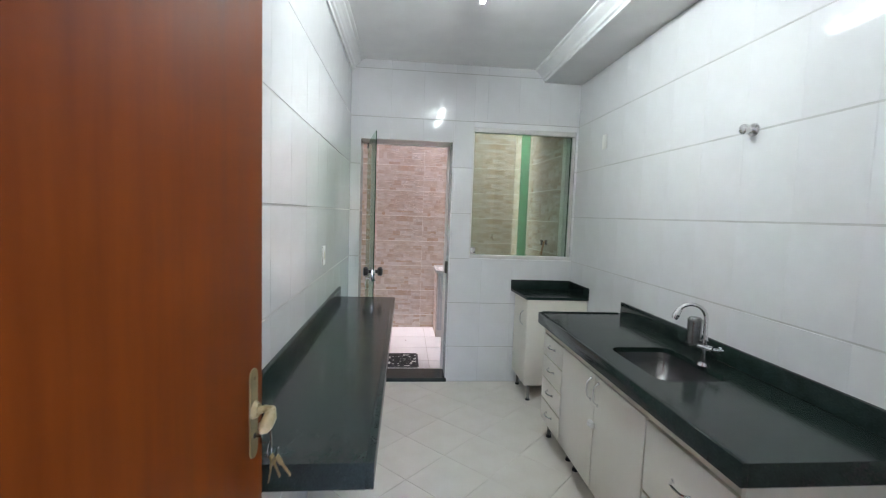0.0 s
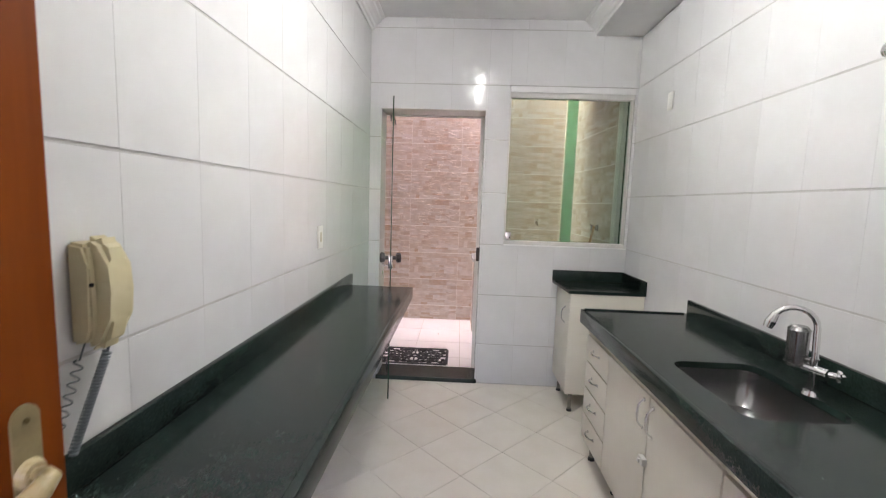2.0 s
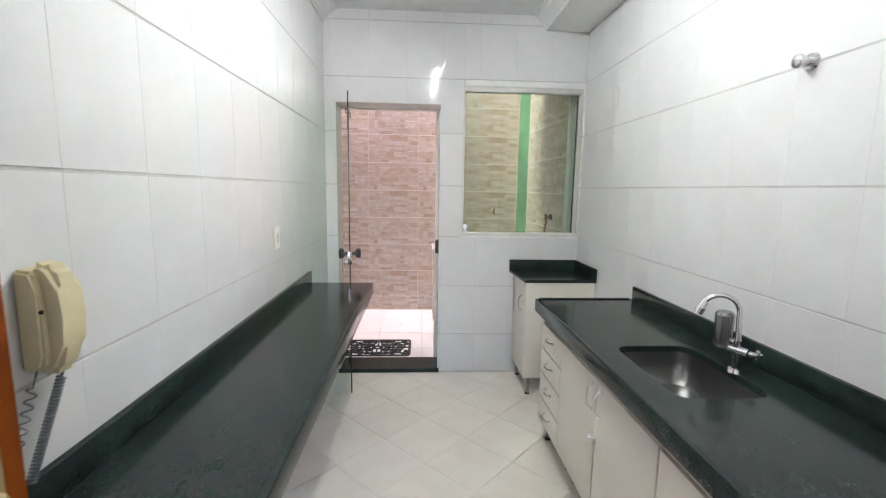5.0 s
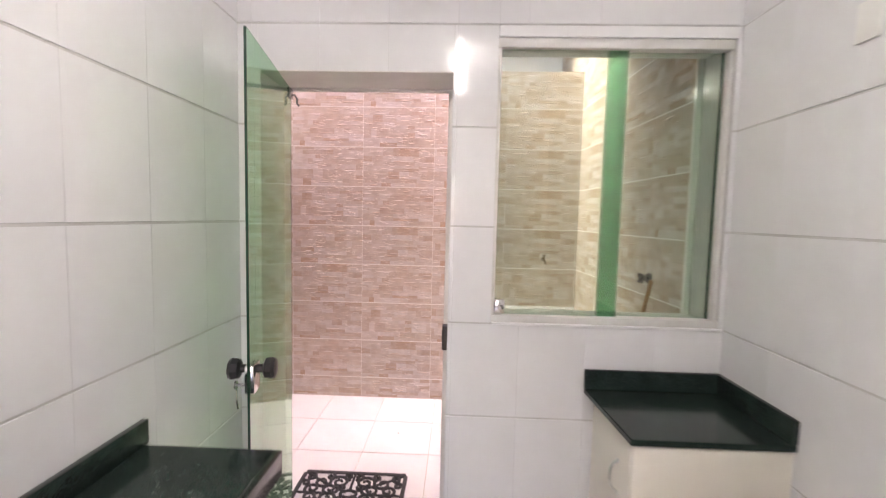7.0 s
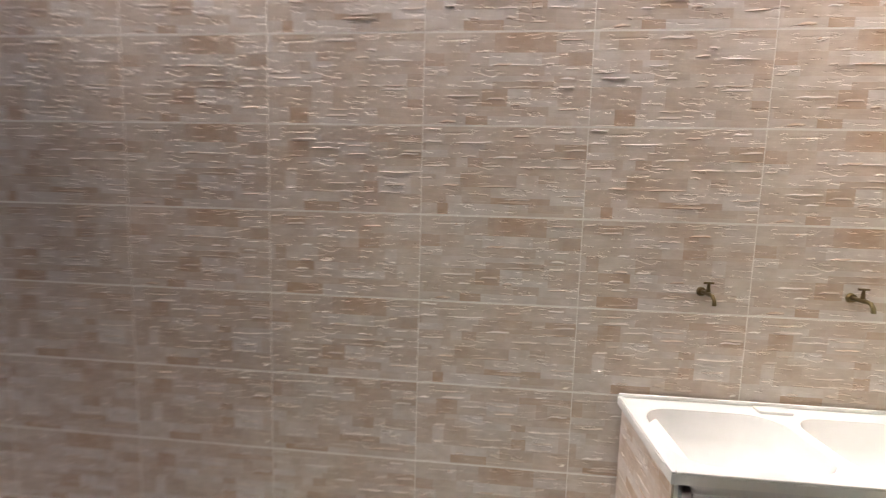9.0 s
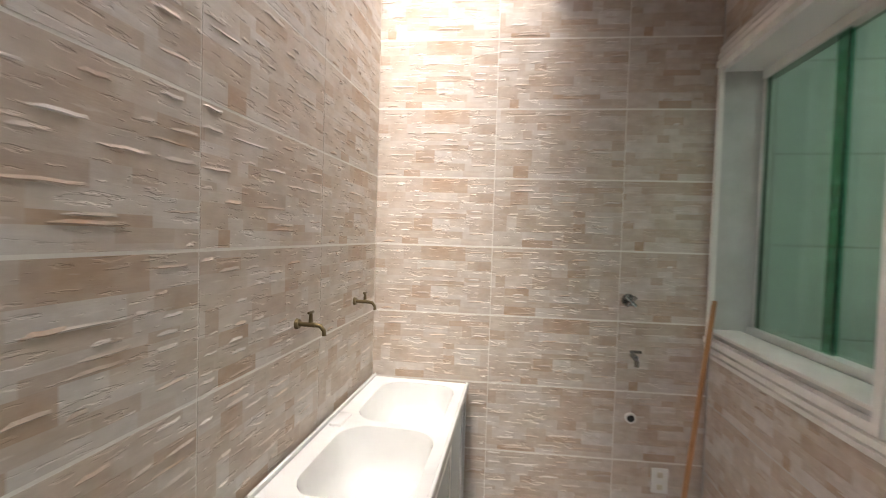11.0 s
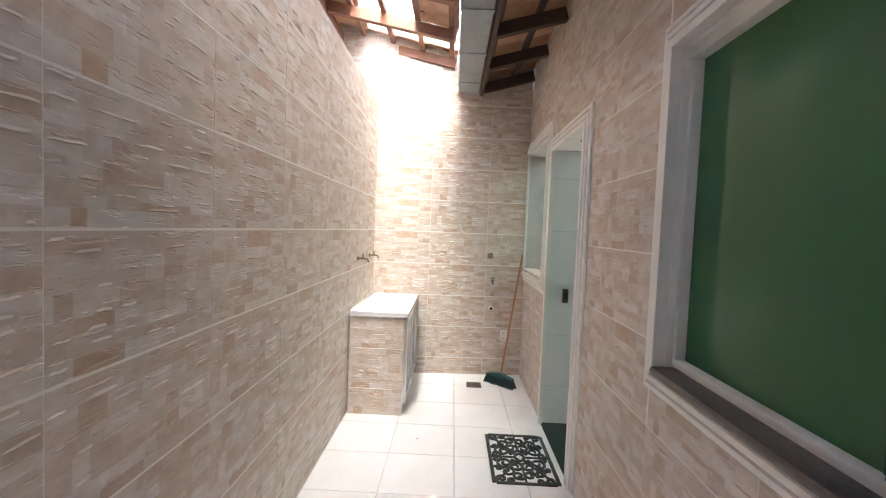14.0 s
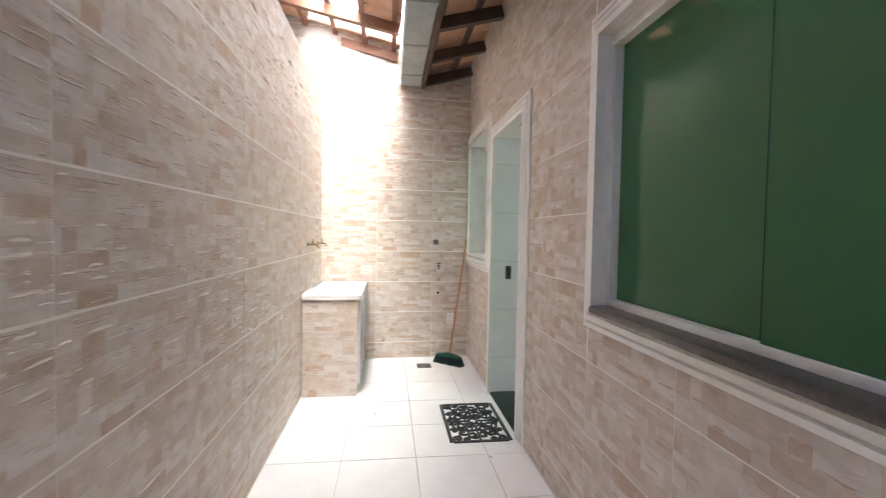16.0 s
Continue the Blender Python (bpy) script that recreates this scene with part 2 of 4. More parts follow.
def add_cyl(bm, p, q, r0, r1=None, seg=16):
    p, q = Vector(p), Vector(q)
    d = q - p
    m = Matrix.Translation((p + q) / 2) @ d.to_track_quat('Z', 'Y').to_matrix().to_4x4()
    bmesh.ops.create_cone(bm, cap_ends=True, segments=seg, radius1=r0, radius2=r0 if r1 is None else r1, depth=d.length, matrix=m)


def cyl(p, q, r0, r1=None, seg=16):
    bm = bmesh.new()
    add_cyl(bm, p, q, r0, r1, seg)
    return bm


def add_ball(bm, c, r, sx=1, sy=1, sz=1, seg=16):
    bmesh.ops.create_uvsphere(bm, u_segments=seg, v_segments=seg // 2 + 2, radius=r, matrix=Matrix.Translation(c) @ Matrix.Diagonal((sx, sy, sz, 1)))


def add_tube(bm, pts, r, seg=8):
    """A round tube along a line of points."""
    pts = [Vector(p) for p in pts]
    rings, prev = [], None
    for i, p in enumerate(pts):
        d = (pts[min(i + 1, len(pts) - 1)] - pts[max(i - 1, 0)]).normalized()
        up = prev if prev is not None else (Vector((0, 0, 1)) if abs(d.z) < 0.9 else Vector((1, 0, 0)))
        a = (up - d * up.dot(d)).normalized()
        prev = a
        b = d.cross(a)
        rr = r[i] if isinstance(r, (list, tuple)) else r
        rings.append([bm.verts.new(p + (a * math.cos(2 * math.pi * k / seg) + b * math.sin(2 * math.pi * k / seg)) * rr) for k in range(seg)])
    for u, v in zip(rings, rings[1:]):
        for k in range(seg):
            bm.faces.new((u[k], u[(k + 1) % seg], v[(k + 1) % seg], v[k]))
    bm.faces.new(rings[0][::-1])
    bm.faces.new(rings[-1])


def tube(pts, r, seg=8):
    bm = bmesh.new()
    add_tube(bm, pts, r, seg)
    return bm


def add_prism(bm, outline, lift):
    """Extrudes a closed 3D outline by a vector."""
    lift = Vector(lift)
    a = [bm.verts.new(p) for p in outline]
    b = [bm.verts.new(Vector(p) + lift) for p in outline]
    n = len(a)
    bm.faces.new(a[::-1])
    bm.faces.new(b)
    for i in range(n):
        bm.faces.new((a[i], a[(i + 1) % n], b[(i + 1) % n], b[i]))


def prism(outline, lift):
    bm = bmesh.new()
    add_prism(bm, outline, lift)
    return bm


def smooth(bm, angle=40):
    for f in bm.faces:
        f.smooth = True
    for e in bm.edges:
        if len(e.link_faces) == 2 and e.calc_face_angle(0) > radians(angle):
            e.smooth = False


def mesh_of(name, bm, material, sm=True):
    bmesh.ops.recalc_face_normals(bm, faces=bm.faces)
    if sm:
        smooth(bm)
    me = bpy.data.meshes.new(name)
    bm.to_mesh(me)
    bm.free()
    if material:
        me.materials.append(material)
    return me


def part(name, bm, material, parent=None, label="", sm=True):
    ob = new(name, mesh_of(name, bm, material, sm))
    ob.parent = parent
    if label:
        ob["label"] = label
    return ob


def thing(name, label, category, at=(0, 0, 0), group="", rz=0):
    ob = new(name)
    ob.matrix_basis = pose(*at, 0, 0, rz)
    return tagged(ob, label, category, group)


def structure(name, bm, material, label, category):
    return tagged(part(name, bm, material, None, "", False), label, category, "", "structure")


# ---------------------------------------------------------------- tiling
def cut(rects, hole):
    """Cuts a hole (u0, u1, v0, v1) out of rectangles."""
    out = []
    a0, a1, b0, b1 = hole
    for u0, u1, v0, v1 in rects:
        if a1 <= u0 or a0 >= u1 or b1 <= v0 or b0 >= v1:
            out.append((u0, u1, v0, v1))
            continue
        if a0 > u0:
            out.append((u0, a0, v0, v1))
        if a1 < u1:
            out.append((a1, u1, v0, v1))
        m0, m1 = max(u0, a0), min(u1, a1)
        if b0 > v0:
            out.append((m0, m1, v0, b0))
        if b1 < v1:
            out.append((m0, m1, b1, v1))
    return [r for r in out if r[1] - r[0] > 0.012 and r[3] - r[2] > 0.012]


def grid_rects(u0, u1, v0, v1, ou, ov, du, dv, holes=()):
    rects = []
    for i in range(math.floor((u0 - ou) / du), math.ceil((u1 - ou) / du)):
        for j in range(math.floor((v0 - ov) / dv), math.ceil((v1 - ov) / dv)):
            r = [(max(u0, ou + i * du), min(u1, ou + (i + 1) * du), max(v0, ov + j * dv), min(v1, ov + (j + 1) * dv))]
            r = [q for q in r if q[1] - q[0] > 0.012 and q[3] - q[2] > 0.012]
            for h in holes:
                r = cut(r, h)
            rects += [(q, (ou + i * du, ov + j * dv), (i, j)) for q in r]
    return rects


def plate_verts(w, h, t, b, x=0.0, y=0.0):
    return [(x, y, 0), (x + w, y, 0), (x + w, y + h, 0), (x, y + h, 0), (x + b * 0.3, y + b, t), (x + w - b * 0.3, y + b, t), (x + w - b * 0.3, y + h - b, t), (x + b * 0.3, y + h - b, t)]


PLATE_F = [(4, 5, 6, 7), (0, 1, 5, 4), (1, 2, 6, 5), (2, 3, 7, 6), (3, 0, 4, 7)]
plate_cache = {}


def plate_mesh(w, h, t, b, material):
    key = (round(w, 3), round(h, 3), t, material.name)
    if key not in plate_cache:
        me = bpy.data.meshes.new("tile")
        me.from_pydata(plate_verts(w, h, t, b), [], PLATE_F)
        me.materials.append(material)
        plate_cache[key] = me
    return plate_cache[key]


# relief patterns of the ledger stone tiles: nearly flush blocks and short split ridges, six sorts
LW, LH = 0.588, 0.3235
ledger = []
rl = random.Random(11)
for k in range(6):
    blocks, v = [], 0.0
    while v < LH - 0.012:
        ch = rl.choice((0.026, 0.034, 0.045, 0.06, 0.075))
        if LH - v - ch < 0.022:
            ch = LH - v
        u = -rl.uniform(0.0, 0.06)
        while u < LW - 0.02:
            bw = rl.choice((0.05, 0.08, 0.11, 0.14, 0.19)) * rl.uniform(0.8, 1.2)
            if LW - u - bw < 0.035:
                bw = LW - u
            h = 0.0
            if ch > 0.04 and rl.random() < 0.45:
                c = ch * rl.uniform(0.35, 0.65)
                blocks.append((u, u + bw, v, v + c, 0.0066 + h))
                blocks.append((u, u + bw, v + c, v + ch, 0.0066))
            else:
                blocks.append((u, u + bw, v, v + ch, 0.0066 + h))
            u += bw
        v += ch
    lips = []
    for u0, u1, v0, v1, h in blocks:
        for _ in range(2):
            if rl.random() < 0.31:
                ln = rl.uniform(0.25, 0.85) * (u1 - u0)
                a = rl.uniform(u0, u1 - ln)
                lips.append((a, a + ln, rl.choice((v0, v0, rl.uniform(v0, v1 - 0.006))), rl.uniform(0.0014, 0.0036), rl.uniform(0.006, 0.012), [rl.uniform(-0.0016, 0.0016) for _ in range(5)]))
    ledger.append((blocks, lips))
ledger_cache = {}


def ledger_mesh(kind, u0, u1, v0, v1):
    key = (kind, round(u0, 3), round(u1, 3), round(v0, 3), round(v1, 3))
    if key not in ledger_cache:
        vs, fs = [], []
        blocks, lips = ledger[kind]
        for a0, a1, b0, b1, h in blocks:
            a0, a1, b0, b1 = max(a0, u0), min(a1, u1), max(b0, v0), min(b1, v1)
            if a1 - a0 < 0.004 or b1 - b0 < 0.004:
                continue
            k = len(vs)
            vs += [(x, y, z * h + 0.0001) for x, y, z in plate_verts(a1 - a0, b1 - b0, 1.0, 0.0, a0 - u0, b0 - v0)]
            fs += [tuple(i + k for i in f) for f in PLATE_F]
        for a0, a1, b0, hgt, wid, jit in lips:
            a0, a1 = max(a0, u0 + 0.004), min(a1, u1 - 0.004)
            if a1 - a0 < 0.02 or b0 < v0 + 0.002 or b0 + wid > v1 - 0.002:
                continue
            k, n = len(vs), 5
            for s in range(n):
                x, e = a0 - u0 + (a1 - a0) * s / (n - 1), 0.08 if s in (0, n - 1) else 1.0 + jit[s] * 120
                y = b0 - v0 + jit[s]
                vs += [(x, y, 0.0064), (x, y + wid * 0.3, 0.0066 + hgt * e), (x, y + wid, 0.0064)]
            for s in range(n - 1):
                q = k + 3 * s
                fs += [(q, q + 3, q + 4, q + 1), (q + 1, q + 4, q + 5, q + 2)]
        k = len(vs)
        vs += plate_verts(u1 - u0, v1 - v0, 0.0062, 0.0008)
        fs += [tuple(i + k for i in f) for f in PLATE_F]
        me = bpy.data.meshes.new("stone_tile")
        me.from_pydata(vs, [], fs)
        me.materials.append(M_STONE)
        ledger_cache[key] = me
    return ledger_cache[key]


def lay(parent, name, rects, basis, gap, material, t=0.005, bev=0.0015, stone=False, thin=None):
    """Lays tiles as pieces of their wall; basis maps (u, v, out) into the world."""
    for (u0, u1, v0, v1), (gu, gv), (i, j) in rects:
        g, gu_ = gap / 2, (gap if thin is None else thin) / 2
        a0, a1, b0, b1 = u0 + gu_, u1 - gu_, v0 + g, v1 - g
        if stone:
            me = ledger_mesh((i * 3 + j * 5 + (i * j) % 4) % 6, a0 - gu, a1 - gu, b0 - gv, b1 - gv)
        else:
            me = plate_mesh(a1 - a0, b1 - b0, t, bev, material)
        ob = new(name, me)
        ob.parent = parent
        ob.matrix_basis = basis @ Matrix.Translation((a0, b0, 0))


def basis(o, u, v):
    u, v = Vector(u), Vector(v)
    n = u.cross(v)
    return Matrix(((u.x, v.x, n.x, o[0]), (u.y, v.y, n.y, o[1]), (u.z, v.z, n.z, o[2]), (0, 0, 0, 1)))


# ---------------------------------------------------------------- large structure: kitchen
def wall_boxes(axis, a, b, rects):
    """Boxes between the planes a and b, over (u, z) rectangles; axis 'y': u is x."""
    bm = bmesh.new()
    for u0, u1, z0, z1 in rects:
        if axis == 'y':
            add_box(bm, u0, u1, a, b, z0, z1)
        else:
            add_box(bm, a, b, u0, u1, z0, z1)
    return bm


ROOM = -2.6     # depth of the room behind the large window
floor = structure("floor", box(-0.15, KX + 0.15, KY0 - 0.15, -0.001, -0.15, -0.006), M_KGROUT, "cream ceramic kitchen floor laid diagonally", "floor")
wall_left = structure("wall_west", box(-0.15, -0.0028, KY0, 0, -0.15, 3.0), M_GROUT, "kitchen wall of glossy white ceramic tiles", "wall")
wall_right = structure("wall_east", box(KX + 0.0028, KX + 0.15, KY0, WY - 0.002, -0.15, 3.0), M_GROUT, "kitchen wall of glossy white ceramic tiles", "wall")
hole_door, hole_win = (DX0, DX1, -0.2, DH), (WX0, WX1, WZ0, WZ1)
rects = cut(cut([(-0.15, KX + 0.0028, -0.15, 3.35)], hole_door), hole_win)
wall_back = structure("wall_north", wall_boxes('y', 0.0028, WY - 0.0062, rects), M_GROUT, "white tiled wall with a back door and a window", "wall")
hole_big = (BX0, BX1, BZ0, BZ1)
wall_house = structure("wall_north_west", wall_boxes('y', 0.005, WY - 0.0062, cut([(WEST, -0.15, -0.15, 3.35)], hole_big)), M_SGROUT, "outer house wall clad in beige stone-look tiles", "wall")
bm = box(-0.15, 0.07, KY0 - 0.14, KY0, -0.15, 3.0)
add_box(bm, 0.90, KX + 0.15, KY0 - 0.14, KY0, -0.15, 3.0)
add_box(bm, 0.07, 0.90, KY0 - 0.14, KY0, 2.12, 3.0)
wall_near = structure("wall_south", bm, M_PLASTER, "plain wall with the kitchen doorway", "wall")
ceiling = structure("ceiling", box(-0.15, KX + 0.15, KY0 - 0.15, 0.004, CEIL, CEIL + 0.15), M_GESSO, "plain white plaster ceiling", "ceiling")
beam = structure("beam", box(1.69, KX + 0.004, KY0, 0.004, 2.72, CEIL - 0.001), M_GESSO, "white plastered ceiling beam along the wall", "beam")
structure("trim_floor_joint", box(0.0002, 0.0035, KY0, -0.001, 0.0004, 0.003), M_FGROUT, "dark worn joint between wall tiles and floor", "joint")
# hall behind the doorway
bm = box(-1.0, 3.0, -6.4, KY0 - 0.15, -0.15, -0.006)
structure("floor_hall", bm, M_KFLOOR, "plain cream floor of the hall", "floor")
bm = box(-1.15, -1.0, -6.4, KY0 - 0.14, -0.15, 3.0)
add_box(bm, 3.0, 3.15, -6.4, KY0 - 0.14, -0.15, 3.0)
# unseen opening added in the back wall to let daylight into the kitchen
for u0, u1, v0, v1 in cut([(-1.15, 3.15, -0.15, 3.0)], (0.0, 2.0, 0.7, 2.25)):
    add_box(bm, u0, u1, -6.55, -6.4, v0, v1)
add_box(bm, -1.15, -0.15, KY0 - 0.14, KY0, -0.15, 3.0)
add_box(bm, KX + 0.15, 3.15, KY0 - 0.14, KY0, -0.15, 3.0)
structure("wall_hall", bm, M_PLASTER, "plain white hall walls with an added daylight opening", "wall")
structure("ceiling_hall", box(-1.15, 3.15, -6.55, KY0 - 0.15, 2.83, 2.98), M_GESSO, "plain white hall ceiling", "ceiling")

# ceiling mouldings
def cornice(name, x, s):
    prof = [(0, 0), (0.012, 0), (0.016, 0.018), (0.03, 0.024), (0.034, 0.045), (0.055, 0.062), (0.075, 0.074), (0.08, 0.09), (0.10, 0.095), (0.10, 0.109), (0, 0.109)]
    bm = prism([(x + s * u, KY0, 2.72 + w) for u, w in prof], (0, -KY0 - 0.003, 0))
    structure(name, bm, M_GESSO, "stepped white plaster cornice", "cornice")


cornice("cornice_west", 0.0, 1)
cornice("cornice_east", 1.689, -1)

# ---------------------------------------------------------------- large structure: patio
floor_p = structure("floor_patio", box(WEST, EX + 0.15, WY, 2.4, -0.2, PF - 0.006), M_FGROUT, "white ceramic patio floor", "floor")
wall_far = structure("wall_patio", box(WEST, EX, PY - 0.0011, PY + 0.15, -0.2, PTOP), M_SGROUT, "tall boundary wall clad in beige stone-look tiles", "wall")
wall_end = structure("wall_patio_end", prism([(endx(WY) - 0.0011, WY - 0.001, -0.2), (2.3, WY - 0.001, -0.2), (2.3, 2.4, -0.2), (endx(2.4) - 0.0011, 2.4, -0.2)], (0, 0, 3.95)), M_SGROUT, "end wall clad in beige stone-look tiles", "wall")
wall_w = structure("wall_patio_west", box(WEST - 0.15, WEST, 0.0, 2.4, -0.2, 3.75), M_PLASTER, "plain wall closing the passage", "wall")
# added wall, not seen: closes the gap under the roof against sky light
structure("wall_neighbour", box(WEST - 0.15, 2.3, 2.401, 2.55, -0.2, 3.75), M_PLASTER, "plain added wall out of view that blocks sky light", "wall")
structure("ground", box(-30, 30, -30, 30, -0.5, -0.21), M_FGROUT, "plain bare ground around the house", "ground")
# room behind the large window
bm = box(WEST, -0.16, ROOM - 0.15, ROOM, -0.15, 3.0)
add_box(bm, WEST - 0.15, WEST, ROOM - 0.15, 0.0, -0.15, 3.0)
structure("wall_room", bm, M_PLASTER, "plain walls of an unlit room", "wall")
structure("floor_room", box(WEST, -0.155, ROOM, 0, -0.15, 0), M_KFLOOR, "plain floor of an unlit room", "floor")
structure("ceiling_room", box(WEST, -0.155, ROOM, 0, 2.83, 2.98), M_GESSO, "plain ceiling of an unlit room", "ceiling")
structure("roof_slab", box(WEST - 0.15, KX + 0.15, KY0 - 0.1, 0.0, 3.02, 3.12), M_PLASTER, "plain flat slab over the house", "roof")


# ---------------------------------------------------------------- mouldings round the openings
def moulding(name, outer, w, depth, label, sides="lrtb"):
    """A stepped plaster surround on the outer house wall: outer rectangle x0, x1, z0, z1, width w."""
    x0, x1, z0, z1 = outer
    prof = [(0, 0), (0, depth * 0.5), (w * 0.2, depth * 0.6), (w * 0.25, depth * 0.34), (w * 0.31, depth * 0.34), (w * 0.36, depth * 0.78), (w * 0.56, depth * 0.82), (w * 0.61, depth * 0.5), (w * 0.67, depth * 0.5), (w * 0.72, depth), (w, depth), (w, 0)]
    bm = bmesh.new()
    corner = {"l": ((x0, z0), (x0, z1), (1, 0)), "r": ((x1, z0), (x1, z1), (-1, 0)), "t": ((x0, z1), (x1, z1), (0, -1)), "b": ((x0, z0), (x1, z0), (0, 1))}
    for s in sides:
        (ax, az), (bx, bz), (ix, iz) = corner[s]
        ra, rb = [], []
        for u, d in prof:
            if s in "lr":
                lo = u if "b" in sides else 0
                ra.append((ax + ix * u, WY - 0.004 + d, az + lo))
                rb.append((bx + ix * u, WY - 0.004 + d, bz - u))
            else:
                ra.append((ax + u, WY - 0.004 + d, az + iz * u))
                rb.append((bx - (u if "r" in sides else 0), WY - 0.004 + d, bz + iz * u))
        va, vb = [bm.verts.new(p) for p in ra], [bm.verts.new(p) for p in rb]
        n = len(va)
        for i in range(n):
            bm.faces.new((va[i], va[(i + 1) % n], vb[(i + 1) % n], vb[i]))
        if "b" not in sides and s in "lr":
            bm.faces.new(va)
    return structure(name, bm, M_TRIM, label, "moulding")


moulding("trim_door", (DX0 - 0.115, DX1 + 0.085, PF, DH + 0.10), 0.11, 0.03, "white moulded surround of the back door", "lrt")
moulding("trim_window", (DX1 + 0.088, EX - 0.002, 1.03, 2.41), 0.09, 0.03, "white moulded surround of the kitchen window", "ltb")
structure("trim_window_edge", box(EX - 0.028, EX - 0.002, WY - 0.004, WY + 0.018, 1.12, 2.32, 0.003), M_TRIM, "narrow white strip beside the kitchen window", "moulding")
moulding("trim_window_large", (BX0 - 0.10, BX1 + 0.10, BZ0 - 0.085, BZ1 + 0.10), 0.10, 0.042, "white moulded surround of the large window", "lrtb")

# reveals of the back door and the windows
bm = box(DX0 - 0.002, DX1 + 0.002, 0.001, WY - 0.004, DH, DH + 0.004)
structure("reveal_door_head", bm, M_TRIM, "plain off-white door head", "reveal")


# ---------------------------------------------------------------- roof over the patio
RW = -3.3  # west edge of the roof; the unseen western part is added to limit daylight


def roof_side(name, y0, z0, y1, z1, label, timber, glass_cells=()):
    """Timber and clay roof from its low edge (y0, z0) at the gutter to its high edge (y1, z1)."""
    th = tagged(new(name), label, "roof", "", "structure")
    d = Vector((0, y1 - y0, z1 - z0))
    ln = d.length
    d.normalize()
    up = Vector((1, 0, 0)).cross(d)
    if up.z < 0:
        up = -up
    xs = [EX - 0.06 - 0.62 * k for k in range(9)]
    for x in xs:                                   # rafters down the slope
        o = Vector((x, y0, z0))
        q = [o, o + d * ln, o + d * ln - up * 0.09, o - up * 0.09]
        part("rafter", prism([p - Vector((0.03, 0, 0)) for p in q], (0.06, 0, 0)), timber, th)
    k = 0
    while 0.03 + k * 0.30 < ln:                    # battens along the roof
        o = Vector((RW, y0, z0)) + d * (0.03 + k * 0.30) + up * 0.002
        part("batten", prism([o, o + d * 0.045, o + d * 0.045 + up * 0.03, o + up * 0.03], (EX - RW, 0, 0)), timber, th)
        k += 1
    w, l_ = 0.21, 0.36
    def tile_mesh(material):
        bm = bmesh.new()
        top, bot = [], []
        for i in range(7):
            a = math.pi * i / 6
            top.append((-math.cos(a) * w / 2, math.sin(a) * 0.035 + 0.012))
            bot.append((-math.cos(a) * (w / 2 - 0.012), math.sin(a) * 0.028))
        ring = top + bot[::-1]
        va = [bm.verts.new((u, 0, v)) for u, v in ring]
        vb = [bm.verts.new((u, l_, v + 0.012)) for u, v in ring]
        n = len(ring)
        for i in range(n):
            bm.faces.new((va[i], va[(i + 1) % n], vb[(i + 1) % n], vb[i]))
        bm.faces.new(va[::-1])
        bm.faces.new(vb)
        return mesh_of("roof_tile", bm, material)
    clay, clear = tile_mesh(M_CLAY), tile_mesh(M_TGLASS)
    rot = Matrix(((1, 0, 0), (0, d.y, up.y), (0, d.z, up.z))).to_4x4()
    rows = int(ln / 0.30) + 1
    for j in range(rows):
        for i in range(int((EX - RW) / (w - 0.005))):
            g = (i, j) in glass_cells
            ob = new("glass_roof_tile" if g else "roof_tile", clear if g else clay)
            ob.parent = th
            x = EX - 0.105 - i * (w - 0.005)
            o = Vector((x, y0, z0)) + d * (j * 0.30) + up * 0.033
            ob.matrix_basis = Matrix.Translation(o) @ rot
            if g:
                ob.visible_shadow = False
    return th


# glass cells from i = 10 westward are unseen, added to brighten the nearer walls
roof_side("roof_patio", 1.02, 3.22, 2.20, 3.46, "timber roof with clay tiles and clear glass tiles, western ones added for light", M_RAFTER, {(i, j) for i in (1, 2, 3, 4, 5, 6, 7, 8) for j in (1, 2)} | {(i, 0) for i in (1, 2)} | {(i, 1) for i in (10, 11, 13, 14, 16, 17, 19)} | {(i, 2) for i in (10, 13, 16)})
roof_side("roof_eaves", 0.77, 2.99, WY + 0.02, 3.13, "dark timber eaves with clay tiles", M_EAVES)
part("roof_beam", box(RW, EX, 2.15, 2.22, 3.30, 3.42), M_RAFTER, bpy.data.objects["roof_patio"])
structure("wall_parapet", box(WEST, KX + 0.15, 0.003, WY - 0.012, 3.355, 3.7), M_PLASTER, "plain parapet above the eaves", "wall")
gut = tagged(new("gutter"), "grey painted box gutter between two roof slopes", "gutter", "", "structure")
bm = box(RW, EX, 0.79, 0.99, 2.90, 2.915)
add_box(bm, RW, EX, 0.79, 0.805, 2.915, 3.06)
add_box(bm, RW, EX, 0.975, 0.99, 2.915, 3.28)
part("gutter_box", bm, M_GUTTER, gut, "", False)
for x in (1.62, 0.95, 0.28, -0.4, -1.07, -1.75, -2.4, -3.05):
    bm = box(x, x + 0.03, 0.782, 0.998, 2.892, 2.90)
    add_box(bm, x, x + 0.03, 0.99, 0.998, 2.90, 3.20)
    add_box(bm, x, x + 0.03, 0.782, 0.79, 2.90, 3.05)
    part("gutter_strap", bm, M_GUTTER, gut, "", False)
part("fascia_board", box(RW, EX, 0.742, 0.772, 2.88, 3.0), M_EAVES, gut, "dark timber fascia board", False)

